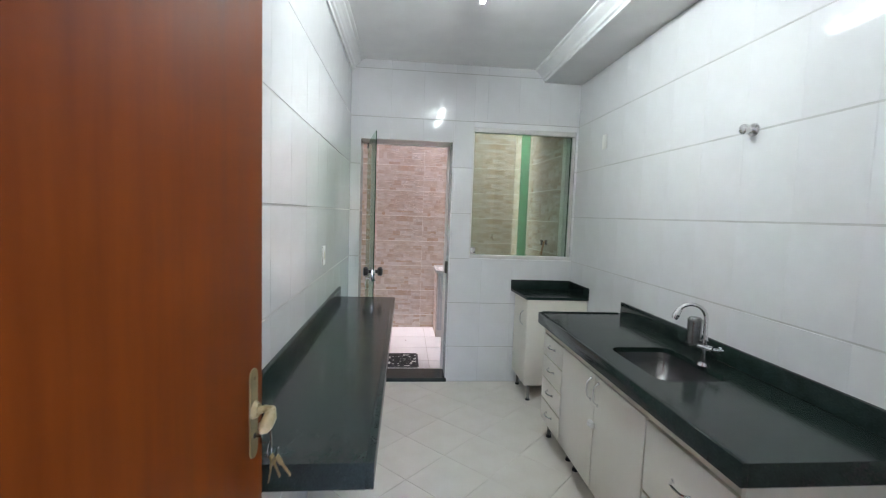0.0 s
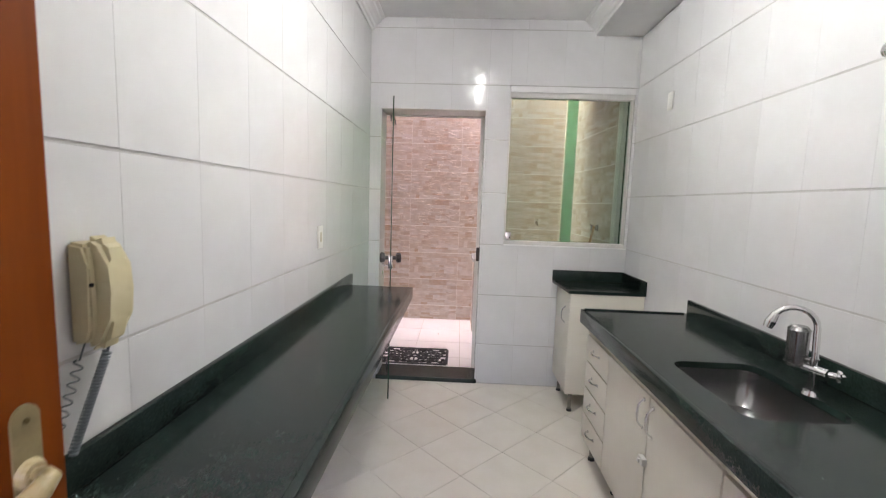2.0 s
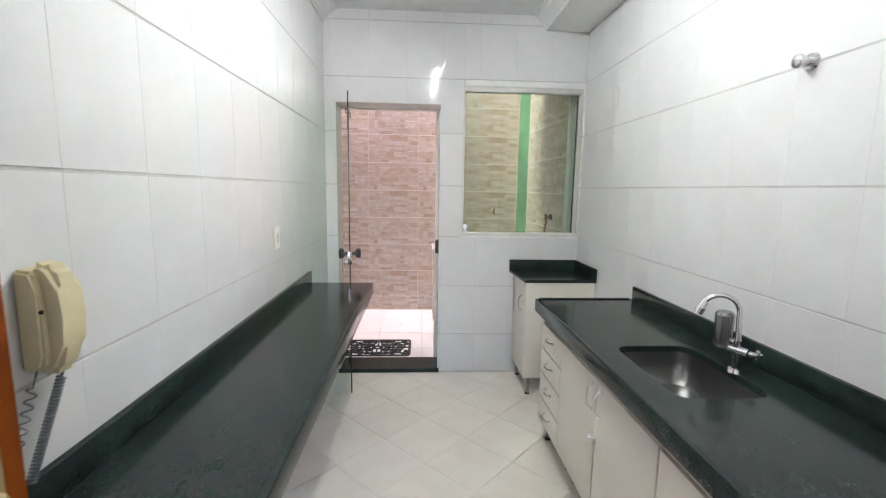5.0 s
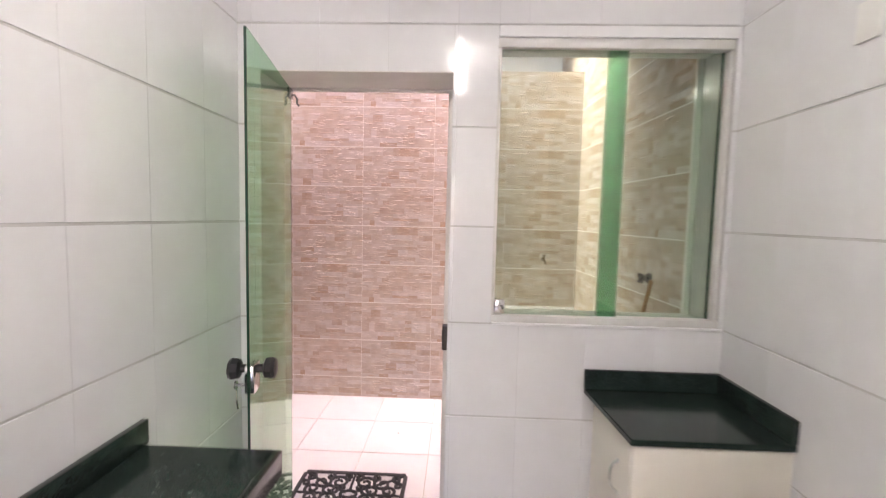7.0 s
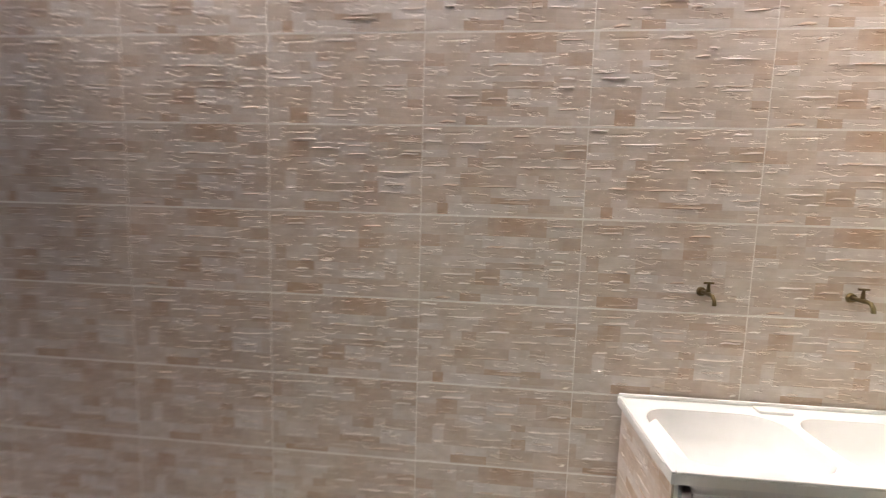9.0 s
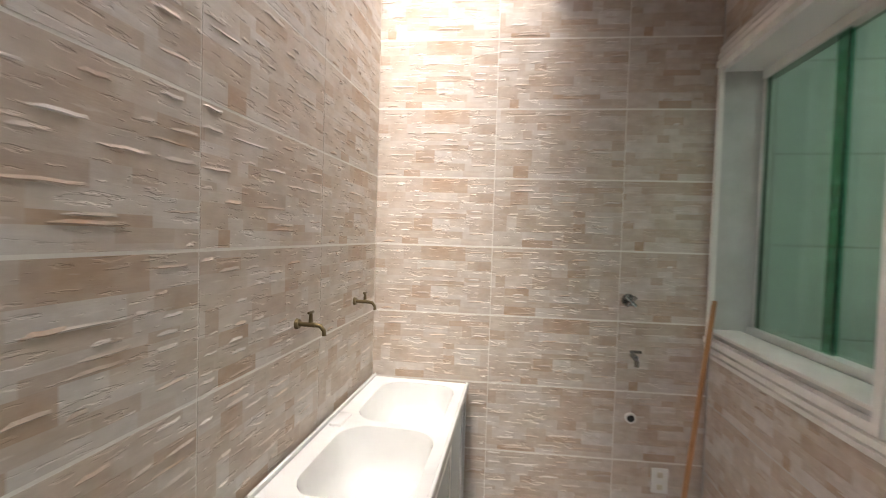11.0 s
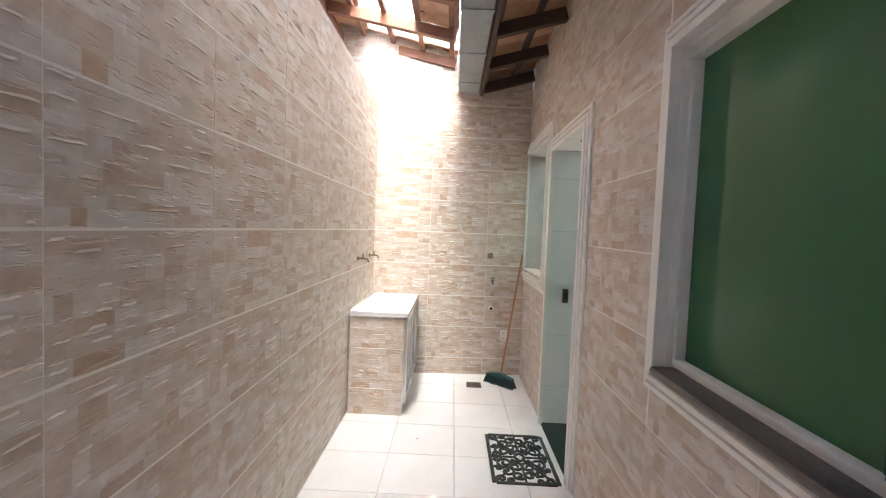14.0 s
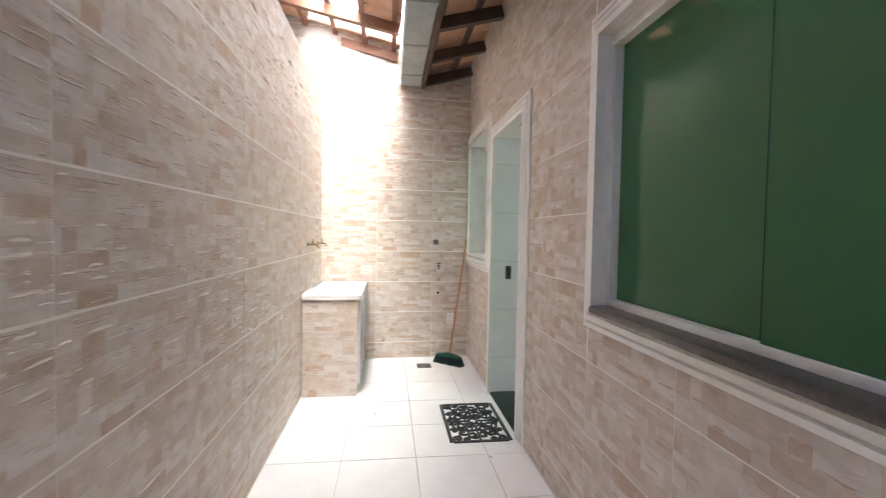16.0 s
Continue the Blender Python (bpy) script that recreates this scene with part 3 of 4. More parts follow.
# ---------------------------------------------------------------- back door of glass
# threshold
structure("door_sill", box(DX0 - 0.012, DX1 + 0.012, -0.012, WY + 0.005, -0.02, PF + 0.008, 0.004), M_GRANITE, "black granite threshold of the back door", "threshold")
gd = thing("glass_door", "frameless green-tinted glass door standing open", "door", (0.13, 0.222, 0), rz=-79.8)
LEAF = 0.667
pane = part("glass_pane", box(0, LEAF, -0.004, 0.004, 0.035, 2.15), M_GLASSD, gd, "clear green-tinted glass", False)
pane.visible_shadow = False
part("glass_edge", box(LEAF, LEAF + 0.003, -0.004, 0.004, 0.035, 2.15), M_GEDGE, gd, "dark green polished edge", False)
lock = part("door_lock", box(LEAF - 0.075, LEAF - 0.005, -0.016, 0.016, 0.98, 1.075, 0.004), M_CHROME, gd, "chrome clamp lock")
for s in (-1, 1):
    bm = cyl((LEAF - 0.045, s * 0.014, 1.055), (LEAF - 0.045, s * 0.04, 1.055), 0.014)
    bm2 = [(0.036, 0.022), (0.043, 0.034), (0.064, 0.038), (0.074, 0.032), (0.077, 0.018)]
    for (a, r0), (b, r1) in zip(bm2, bm2[1:]):
        add_cyl(bm, (LEAF - 0.045, s * a, 1.055), (LEAF - 0.045, s * b, 1.055), r0, r1, 8)
    part("knob", bm, M_BLACK, lock, "black faceted knob")
bm = cyl((LEAF - 0.04, -0.016, 1.0), (LEAF - 0.04, -0.05, 1.0), 0.006)
add_cyl(bm, (LEAF - 0.04, -0.05, 1.0), (LEAF - 0.04, -0.055, 1.0), 0.016)
add_tube(bm, [(LEAF - 0.04, -0.052, 0.985), (LEAF - 0.05, -0.056, 0.95), (LEAF - 0.045, -0.05, 0.915)], 0.004, 6)
part("key", bm, M_CHROME, lock, "small keys in the lock")
for z in (0.036, 2.105):
    part("glass_hinge", box(-0.012, 0.045, -0.012, 0.012, z, z + 0.042, 0.003), M_STEEL, gd, "square metal glass hinge")
bm = tube([(0.0, 0.0, 2.12), (0.0, 0.02, 2.125), (-0.005, 0.03, 2.11), (-0.01, 0.028, 2.09), (-0.015, 0.036, 2.08)], 0.005, 8)
part("door_hook", bm, M_STEEL, gd, "small curved hook")
kp = thing("strike_plate", "dark metal strike box on the door jamb", "strike plate", (DX1, 0.10, 1.045))
part("plate", box(-0.026, -0.001, -0.022, 0.022, -0.055, 0.055, 0.003), M_STRIKE, kp)
part("slot", box(-0.0275, -0.0255, -0.01, 0.01, -0.03, 0.03), M_DARK, kp)

# ---------------------------------------------------------------- kitchen window
kw = tagged(new("window_1"), "sliding window of green-tinted glass in a pale frame", "window", "", "structure")
part("window_frame", box(WX0, WX1, 0.045, 0.105, WZ1 - 0.085, WZ1 - 0.045, 0.003), M_ALUW, kw, "top rail")
part("window_frame", box(WX0, WX1, 0.035, 0.115, WZ0 + 0.004, WZ0 + 0.034, 0.003), M_ALUW, kw, "bottom rail")
part("window_frame", box(WX0, WX0 + 0.014, 0.05, 0.10, WZ0 + 0.034, WZ1 - 0.085, 0.002), M_ALUW, kw, "side rail")
part("window_frame", box(WX1 - 0.014, WX1 - 0.002, 0.05, 0.10, WZ0 + 0.034, WZ1 - 0.085, 0.002), M_ALUW, kw, "side rail")
for a, b, y in ((WX0 + 0.012, 1.592, 0.062), (1.515, WX1 - 0.014, 0.086)):
    p = part("pane", box(a, b, y, y + 0.008, WZ0 + 0.03, WZ1 - 0.08), M_GLASSG, kw, "green-tinted glass pane", False)
    p.visible_shadow = False
st = part("overlap_strip", box(1.518, 1.588, 0.0735, 0.0755, WZ0 + 0.034, WZ1 - 0.085), glass("green_overlap_glass", (0.34, 0.80, 0.60)), kw, "greener strip where the panes overlap", False)
st.visible_shadow = False
part("pane_edge", box(WX1 - 0.03, WX1 - 0.024, 0.078, 0.085, WZ0 + 0.034, WZ1 - 0.085), M_GEDGE, kw, "dark green glass edge", False)
la = part("window_latch", box(WX0 + 0.012, WX0 + 0.055, 0.035, 0.062, WZ0 + 0.04, WZ0 + 0.10, 0.004), M_CHROME, kw, "chrome latch")
part("latch_key", cyl((WX0 + 0.033, 0.034, WZ0 + 0.068), (WX0 + 0.033, 0.02, WZ0 + 0.068), 0.009), M_CHROME, la)
bm = box(WX0 + 0.004, KX - 0.004, -0.008, 0.044, WZ0 - 0.006, WZ0 + 0.003, 0.002)
part("window_sill", bm, M_GESSO, kw, "narrow white tiled sill")
part("window_head", box(WX0 + 0.002, KX - 0.002, 0.0, WY - 0.01, WZ1 - 0.046, WZ1 - 0.003), M_GESSO, kw, "plain plastered head")
# outside sill and jamb strips inside the surround
part("window_sill", box(1.06, EX - 0.004, 0.11, WY + 0.01, WZ0 + 0.0, WZ0 + 0.014, 0.003), M_TRIM, kw, "off-white outer sill")

for c in kw.children:       # frame and panes sit near the inner face
    if c.name.split(".")[0] in ("window_frame", "pane", "overlap_strip", "pane_edge", "window_latch"):
        c.location.y = -0.034

# ---------------------------------------------------------------- large window
bw = tagged(new("window_2"), "large sliding window of deep green glass", "window", "", "structure")
part("window_sill", box(BX0, BX1, 0.06, WY + 0.05, BZ0 - 0.014, BZ0 + 0.018, 0.012), M_SILL, bw, "dark brown granite sill")
part("window_frame", box(BX0, BX1, 0.147, 0.205, BZ0 + 0.018, BZ0 + 0.044, 0.003), M_ALUW, bw, "pale bottom track")
part("window_frame", box(BX0, BX1, 0.14, 0.212, BZ1 - 0.045, BZ1 - 0.002, 0.003), M_ALUW, bw, "pale top track")
for a in (BX0, BX1 - 0.02):
    part("window_frame", box(a, a + 0.02, 0.15, 0.205, BZ0 + 0.044, BZ1 - 0.045, 0.002), M_ALUW, bw, "pale side track")
for a, b, y in ((-1.79, BX1 - 0.02, 0.162), (BX0 + 0.02, -1.69, 0.186)):
    part("pane", box(a, b, y, y + 0.008, BZ0 + 0.036, BZ1 - 0.04), M_GLASSB, bw, "deep green glass", False)
    e = a if y < 0.17 else b
    part("pane_edge", box(e - 0.002, e + 0.002, y - 0.001, y + 0.009, BZ0 + 0.055, BZ1 - 0.045), M_GEDGE, bw, "dark glass edge", False)
bm = box(BX1 - 0.003, BX1 + 0.002, 0.0, WY - 0.004, BZ0 + 0.018, BZ1)
part("window_jamb", bm, M_TRIM, bw, "pale plastered jamb")
part("window_jamb", box(BX0 - 0.002, BX0 + 0.003, 0.0, WY - 0.004, BZ0 + 0.018, BZ1), M_TRIM, bw, "pale plastered jamb")
part("window_head", box(BX0, BX1, 0.0, WY - 0.004, BZ1 - 0.003, BZ1 + 0.002), M_TRIM, bw, "pale plastered head")

# ---------------------------------------------------------------- wooden door
wd = thing("wooden_door", "varnished orange-brown wooden door standing open", "door", (0.075, KY0 + 0.012, 0), rz=84.6)
LW2 = 0.79
part("door_leaf", box(0, LW2, -0.018, 0.018, 0.01, 2.10, 0.003), M_DOOR, wd)
LZ = 1.082       # height of the lever
ring = []
for k in range(24):
    a = 2 * math.pi * k / 24
    ring.append((LW2 - 0.05 + 0.018 * math.cos(a), -0.018, LZ - 0.008 + 0.080 * (1 if math.sin(a) > 0 else -1) + 0.022 * math.sin(a)))
plate = part("lock_plate", prism(ring, (0, -0.004, 0)), M_PLATE, wd, "worn pale brass lock plate")
bm = cyl((LW2 - 0.05, -0.022, LZ), (LW2 - 0.05, -0.032, LZ), 0.02, 0.015, 18)
add_tube(bm, [(LW2 - 0.05, -0.03, LZ), (LW2 - 0.05, -0.046, LZ + 0.003), (LW2 - 0.056, -0.060, LZ + 0.003), (LW2 - 0.074, -0.066, LZ - 0.003), (LW2 - 0.094, -0.065, LZ - 0.012), (LW2 - 0.102, -0.062, LZ - 0.018), (LW2 - 0.109, -0.060, LZ - 0.021)],
         [0.008, 0.009, 0.012, 0.0145, 0.015, 0.012, 0.004], 14)
part("lever_handle", bm, M_LEVER, plate, "pale worn brass lever")
part("keyhole", cyl((LW2 - 0.05, -0.0215, LZ - 0.06), (LW2 - 0.05, -0.0235, LZ - 0.06), 0.006), M_DARK, plate)
part("screw", cyl((LW2 - 0.05, -0.0215, LZ + 0.072), (LW2 - 0.05, -0.0232, LZ + 0.072), 0.004, None, 10), M_BRASSD, plate)
bm = bmesh.new()
kz = LZ - 0.06
add_tube(bm, [(LW2 - 0.05, -0.022, kz), (LW2 - 0.05, -0.036, kz)], 0.0032, 6)
add_tube(bm, [(LW2 - 0.05, -0.036, kz + 0.012), (LW2 - 0.05, -0.058, kz + 0.012), (LW2 - 0.05, -0.060, kz - 0.014), (LW2 - 0.05, -0.038, kz - 0.014), (LW2 - 0.05, -0.036, kz + 0.012)], 0.0028, 6)
part("key", bm, M_STEEL, plate, "steel key in the lock")
bm = tube([(LW2 - 0.05 + 0.012 * math.cos(a), -0.056, kz - 0.03 + 0.018 * math.sin(a)) for a in [k * math.pi / 8 for k in range(17)]], 0.0016, 6)
part("key_ring", bm, M_STEEL, plate)
for dx, dy, tilt in ((0.004, 0.0, 0.35), (-0.006, -0.008, -0.15), (0.0, -0.014, 0.6)):
    o = Vector((LW2 - 0.05 + dx, -0.056 + dy, kz - 0.045))
    d_ = Vector((0.25 * tilt, -tilt, -1)).normalized()
    w_ = Vector((1, 0, 0)) * 0.0085
    n_ = d_.cross(w_).normalized() * 0.002
    bm = prism([o - w_, o + w_, o + d_ * 0.02 + w_, o + d_ * 0.024 + w_ * 0.45, o + d_ * 0.056 + w_ * 0.4, o + d_ * 0.058 - w_ * 0.3, o + d_ * 0.024 - w_ * 0.4, o + d_ * 0.02 - w_], n_)
    part("hanging_key", bm, M_BRASSM, plate)
part("latch_edge", box(LW2, LW2 + 0.002, -0.010, 0.010, 0.97, 1.13), M_BRASSM, wd, "brass latch face")
for z in (0.25, 1.05, 1.85):
    part("hinge", cyl((-0.006, 0.02, z), (-0.006, 0.02, z + 0.09), 0.007), M_BRASSM, wd)

# ---------------------------------------------------------------- granite bench on the left
bench = thing("breakfast_bench", "long wall-hung bench of polished black granite", "counter")
BY0, BY1, BD = -2.765, -0.595, 0.425
part("slab", box(0.002, BD - 0.022, BY0 + 0.022, BY1 - 0.022, TB - 0.022, TB), M_GRANITE, bench)
part("front_apron", box(BD - 0.022, BD, BY0, BY1, TB - 0.072, TB, 0.0015), M_GRANITE, bench)
part("end_apron", box(0.002, BD - 0.022, BY0, BY0 + 0.022, TB - 0.072, TB), M_GRANITE, bench)
part("end_apron", box(0.002, BD - 0.022, BY1 - 0.022, BY1, TB - 0.072, TB), M_GRANITE, bench)
part("backsplash", box(0.002, 0.022, BY0, BY1 + 0.01, TB + 0.001, TB + 0.075, 0.003), M_GRANITE, bench)
part("bracket", box(0.002, 0.36, -1.7, -1.66, TB - 0.062, TB - 0.023), M_STEEL, bench, "hidden steel bracket")


# ---------------------------------------------------------------- cabinets
def bow_handle(parent, p, along, out, ln=0.10):
    """A chrome bow handle centred at p, running along a direction, standing out."""
    p, along, out = Vector(p), Vector(along).normalized(), Vector(out).normalized()
    pts, rad = [], []
    for k in range(11):
        s = k / 10 * 2 - 1
        pts.append(p + along * (s * ln / 2) + out * (0.026 * (1 - s ** 4)))
        rad.append(0.0035 + 0.002 * (1 - abs(s)) + (0.0025 if abs(s) > 0.9 else 0))
    bm = tube(pts, rad, 8)
    for s in (-1, 1):
        add_cyl(bm, p + along * (s * ln / 2), p + along * (s * ln / 2) + out * 0.004, 0.0085, None, 10)
    return part("handle", bm, M_CHROME, parent, "chrome bow handle")


def leg(parent, x, y, h):
    bm = cyl((x, y, 0.012), (x, y, h), 0.012, 0.014, 12)
    f = part("leg", bm, M_STEEL, parent, "short metal leg")
    part("foot", cyl((x, y, 0.0), (x, y, 0.014), 0.02, 0.017, 12), M_BLACK, f, "black plastic foot")


FX, ZB, ZT = 1.472, 0.135, 0.743


def cabinet(name, label, y0, y1, fronts, legs, endpanel=False):
    """A base unit against the right wall; fronts: kind, y0, y1, z0, z1, handle."""
    th = thing(name, label, "cabinet", group="kitchen base cabinets")
    bm = box(FX + 0.045, KX - 0.01, y0 + 0.001, y1 - 0.001, ZB - 0.005, 0.70)
    for a in (y0 + 0.001, y1 - 0.016):
        add_box(bm, FX + 0.018, KX - 0.01, a, a + 0.015, 0.70, T - 0.073)
        add_box(bm, FX + 0.018, FX + 0.0455, a, a + 0.015, ZB - 0.005, 0.70)
    part("body", bm, M_CAB, th, "", False)
    part("top_rail", box(FX + 0.004, FX + 0.017, y0 + 0.001, y1 - 0.001, ZT + 0.004, T - 0.073), M_CABE, th, "beige top rail", False)
    for kind, a, b, c, d, h in fronts:
        f = part(kind, box(FX, FX + 0.016, a + 0.003, b - 0.003, c + 0.003, d - (0.008 if kind == "drawer" else 0.003), 0.0015), M_CAB, th)
        part("edge_band", box(FX + 0.003, FX + 0.0165, a + 0.0032, b - 0.0032, c + 0.0025, d - (0.0078 if kind == "drawer" else 0.0032)), M_CABE, f, "beige edge band", False)
        if h:
            hy, hz, up = h
            bow_handle(f, (FX, hy, hz), (0, 0, 1) if up else (0, 1, 0), (-1, 0, 0), 0.115 if up else 0.095)
    for x, y in legs:
        leg(th, x, y, ZB - 0.004)
    if endpanel:
        part("end_panel", box(FX + 0.004, KX - 0.01, y0 - 0.016, y0, ZB - 0.005, T - 0.073, 0.001), M_CAB, th, "plain laminate end panel")
    return th


zs = [ZB + k * (ZT - ZB) / 4 for k in range(5)]
dr = cabinet("drawer_cabinet", "cream laminate cabinet with four small drawers", -1.318, -0.965,
             [("drawer", -1.318, -0.965, zs[k], zs[k + 1], (-1.14, (zs[k] + zs[k + 1]) / 2 + 0.01, False)) for k in range(4)],
             [(1.53, -1.0), (1.56, -1.29), (1.95, -1.0)])
dc = cabinet("sink_cabinet", "cream laminate sink cabinet with two doors", -2.236, -1.320,
             [("cabinet_door", -1.775, -1.320, ZB, ZT, (-1.735, 0.655, True)), ("cabinet_door", -2.236, -1.777, ZB, ZT, (-1.815, 0.655, True))],
             [(1.56, -1.4), (1.56, -2.2), (1.95, -2.2)])
bm = box(FX - 0.022, FX - 0.001, -1.80, -1.757, 0.47, 0.50, 0.004)
add_box(bm, FX - 0.03, FX - 0.02, -1.785, -1.77, 0.476, 0.494, 0.003)
part("child_lock", bm, M_WPLAST, dc, "white plastic catch joining the doors")
bd = cabinet("pot_drawer_cabinet", "cream laminate cabinet with two deep drawers", -2.722, -2.238,
             [("drawer", -2.722, -2.238, 0.446, ZT, (-2.475, 0.60, False)), ("drawer", -2.722, -2.238, ZB, 0.444, (-2.475, 0.285, False))],
             [(1.56, -2.68), (1.95, -2.68)], True)

# sink worktop with its bowl
SX0, SX1, SY0, SY1 = 1.545, 1.865, -2.20, -1.74
CX0, CY0, CY1 = 1.425, -2.775, -0.955


def rounded(x0, x1, y0, y1, r, z, seg=5):
    pts = []
    for cx, cy, a0 in ((x1 - r, y1 - r, 0), (x0 + r, y1 - r, 90), (x0 + r, y0 + r, 180), (x1 - r, y0 + r, 270)):
        for k in range(seg + 1):
            a = radians(a0 + 90 * k / seg)
            pts.append((cx + r * math.cos(a), cy + r * math.sin(a), z))
    return pts


def slab_with_hole(outer, inner, z0, z1):
    """A slab with a rounded opening through it."""
    bm = bmesh.new()
    loops = {}
    for z in (z0, z1):
        lo = [bm.verts.new((x, y, z)) for x, y in outer]
        li = [bm.verts.new((x, y, z)) for x, y, _ in inner]
        loops[z] = (lo, li)
        es = []
        for lp in (lo, li):
            for i in range(len(lp)):
                es.append(bm.edges.new((lp[i], lp[(i + 1) % len(lp)])))
        bmesh.ops.triangle_fill(bm, edges=es, use_beauty=True)
    for k in (0, 1):
        a, b = loops[z0][k], loops[z1][k]
        for i in range(len(a)):
            bm.faces.new((a[i], a[(i + 1) % len(a)], b[(i + 1) % len(b)], b[i]))
    return bm


wt = thing("sink_worktop", "polished black granite worktop with raised backsplash", "worktop")
outer = [(CX0 + 0.022, CY1 - 0.02), (CX0 + 0.022, CY0 + 0.022), (KX - 0.002, CY0 + 0.022), (KX - 0.002, CY1 - 0.02)]
part("slab", slab_with_hole(outer, rounded(SX0, SX1, SY0, SY1, 0.06, 0), T - 0.022, T), M_GRANITE, wt, "", False)
part("front_apron", box(CX0, CX0 + 0.022, CY0, CY1, T - 0.072, T, 0.0015), M_GRANITE, wt)
part("end_apron", box(CX0 + 0.022, KX - 0.003, CY0, CY0 + 0.022, T - 0.072, T), M_GRANITE, wt)
part("end_apron", box(CX0 + 0.022, KX - 0.003, CY1 - 0.02, CY1, T - 0.072, T), M_GRANITE, wt)
part("backsplash", box(KX - 0.022, KX - 0.002, CY0, CY1 - 0.03, T + 0.001, T + 0.085, 0.003), M_GRANITE, wt)
part("edge_lip", box(CX0 + 0.02, KX - 0.025, CY1 - 0.018, CY1 - 0.002, T + 0.0005, T + 0.007, 0.002), M_GRANITE, wt, "raised drip edge")
bowl = thing("sink_bowl", "brushed stainless steel sink bowl, scratched and dull", "sink")
bm = bmesh.new()
prof = [(0.012, T - 0.0225), (0.0, T - 0.024), (-0.004, T - 0.06), (-0.012, T - 0.12), (-0.035, T - 0.152), (-0.09, T - 0.158)]
prev = None
for off, z in prof:
    lp = [bm.verts.new(p) for p in rounded(SX0 - off, SX1 + off, SY0 - off, SY1 + off, max(0.03, 0.06 + off * 0.3), z)]
    if prev:
        for i in range(len(lp)):
            bm.faces.new((prev[i], prev[(i + 1) % len(lp)], lp[(i + 1) % len(lp)], lp[i]))
    prev = lp
bm.faces.new(prev)
part("bowl", bm, M_STEEL, bowl)
cx, cy = (SX0 + SX1) / 2, (SY0 + SY1) / 2
dn = part("drain", cyl((cx, cy, T - 0.1575), (cx, cy, T - 0.153), 0.045, 0.04, 24), M_CHROME, bowl, "chrome drain ring")
part("drain_hole", cyl((cx, cy, T - 0.1535), (cx, cy, T - 0.1522), 0.028, None, 20), M_DARK, dn)

# faucet with a water filter
fa = thing("faucet", "chrome kitchen faucet with arched spout and water filter", "faucet", (1.875, -2.0, T))
part("base", cyl((0, 0, 0), (0, 0, 0.012), 0.026, 0.022, 20), M_CHROME, fa)
part("column", cyl((0, 0, 0.012), (0, 0, 0.12), 0.013, 0.012), M_CHROME, fa)
cross = part("valve_body", cyl((-0.016, 0.038, 0.085), (0.010, -0.042, 0.085), 0.013), M_CHROME, fa)
for s, q in ((1, (-0.028, 0.066, 0.088)), (-1, (0.02, -0.07, 0.088))):
    bm = cyl((-0.02 if s > 0 else 0.012, s * 0.047, 0.085), q, 0.009)
    add_box(bm, q[0] - 0.016, q[0] + 0.016, q[1] - 0.006, q[1] + 0.006, q[2] - 0.005, q[2] + 0.006, 0.003)
    add_box(bm, q[0] - 0.005, q[0] + 0.005, q[1] - 0.006, q[1] + 0.006, q[2] - 0.018, q[2] + 0.018, 0.003)
    part("tap_lever", bm, M_CHROME, cross, "chrome cross handle")
pts = [(0, 0, 0.11), (0.0, 0.005, 0.2)] + [(-0.056 + 0.056 * math.cos(a), 0.03 - 0.025 * math.cos(a), 0.215 + 0.062 * math.sin(a)) for a in [k * math.pi / 10 for k in range(9)]]
sp = part("spout", tube(pts, 0.0095, 10), M_CHROME, fa)
e = pts[-1]
bm = cyl(e, (e[0] - 0.012, e[1] + 0.003, e[2] - 0.028), 0.012, 0.015)
add_cyl(bm, (e[0] - 0.012, e[1] + 0.003, e[2] - 0.028), (e[0] - 0.02, e[1] + 0.004, e[2] - 0.05), 0.017, 0.013)
part("aerator", bm, M_CHROME, sp, "chrome swivel aerator")
bm = cyl((-0.022, 0.048, 0.09), (-0.022, 0.048, 0.20), 0.03, 0.031, 24)
add_cyl(bm, (-0.022, 0.048, 0.20), (-0.022, 0.048, 0.212), 0.033, 0.024, 24)
add_cyl(bm, (-0.022, 0.048, 0.078), (-0.022, 0.048, 0.09), 0.022, 0.032, 24)
add_cyl(bm, (-0.022, 0.048, 0.11), (0.0, 0.0, 0.11), 0.009)
part("filter_canister", bm, M_STEEL, fa, "brushed metal filter canister")

# corner unit by the window
cu = thing("corner_cabinet", "cream laminate base cabinet with one side door", "cabinet", group="kitchen base cabinets")
UX0, UY0 = 1.505, -0.405
part("body", box(UX0 + 0.018, KX - 0.008, UY0 + 0.002, -0.008, ZB, T - 0.023), M_CAB, cu, "", False)
part("end_panel", box(UX0 + 0.002, KX - 0.008, UY0 - 0.014, UY0, ZB - 0.005, T - 0.023, 0.001), M_CAB, cu, "plain laminate panel")
f = part("cabinet_door", box(UX0, UX0 + 0.016, UY0 + 0.004, -0.012, ZB, T - 0.035, 0.0015), M_CAB, cu)
part("edge_band", box(UX0 + 0.003, UX0 + 0.0165, UY0 + 0.0022, -0.010, ZB - 0.0018, T - 0.0332), M_CABE, f, "beige edge band", False)
bow_handle(f, (UX0, UY0 + 0.10, 0.68), (0, 0, 1), (-1, 0, 0), 0.115)
for x, y in ((1.55, -0.40), (1.55, -0.06), (1.95, -0.40)):
    leg(cu, x, y, ZB)
ct = thing("corner_worktop", "small black granite top with raised backsplash", "worktop")
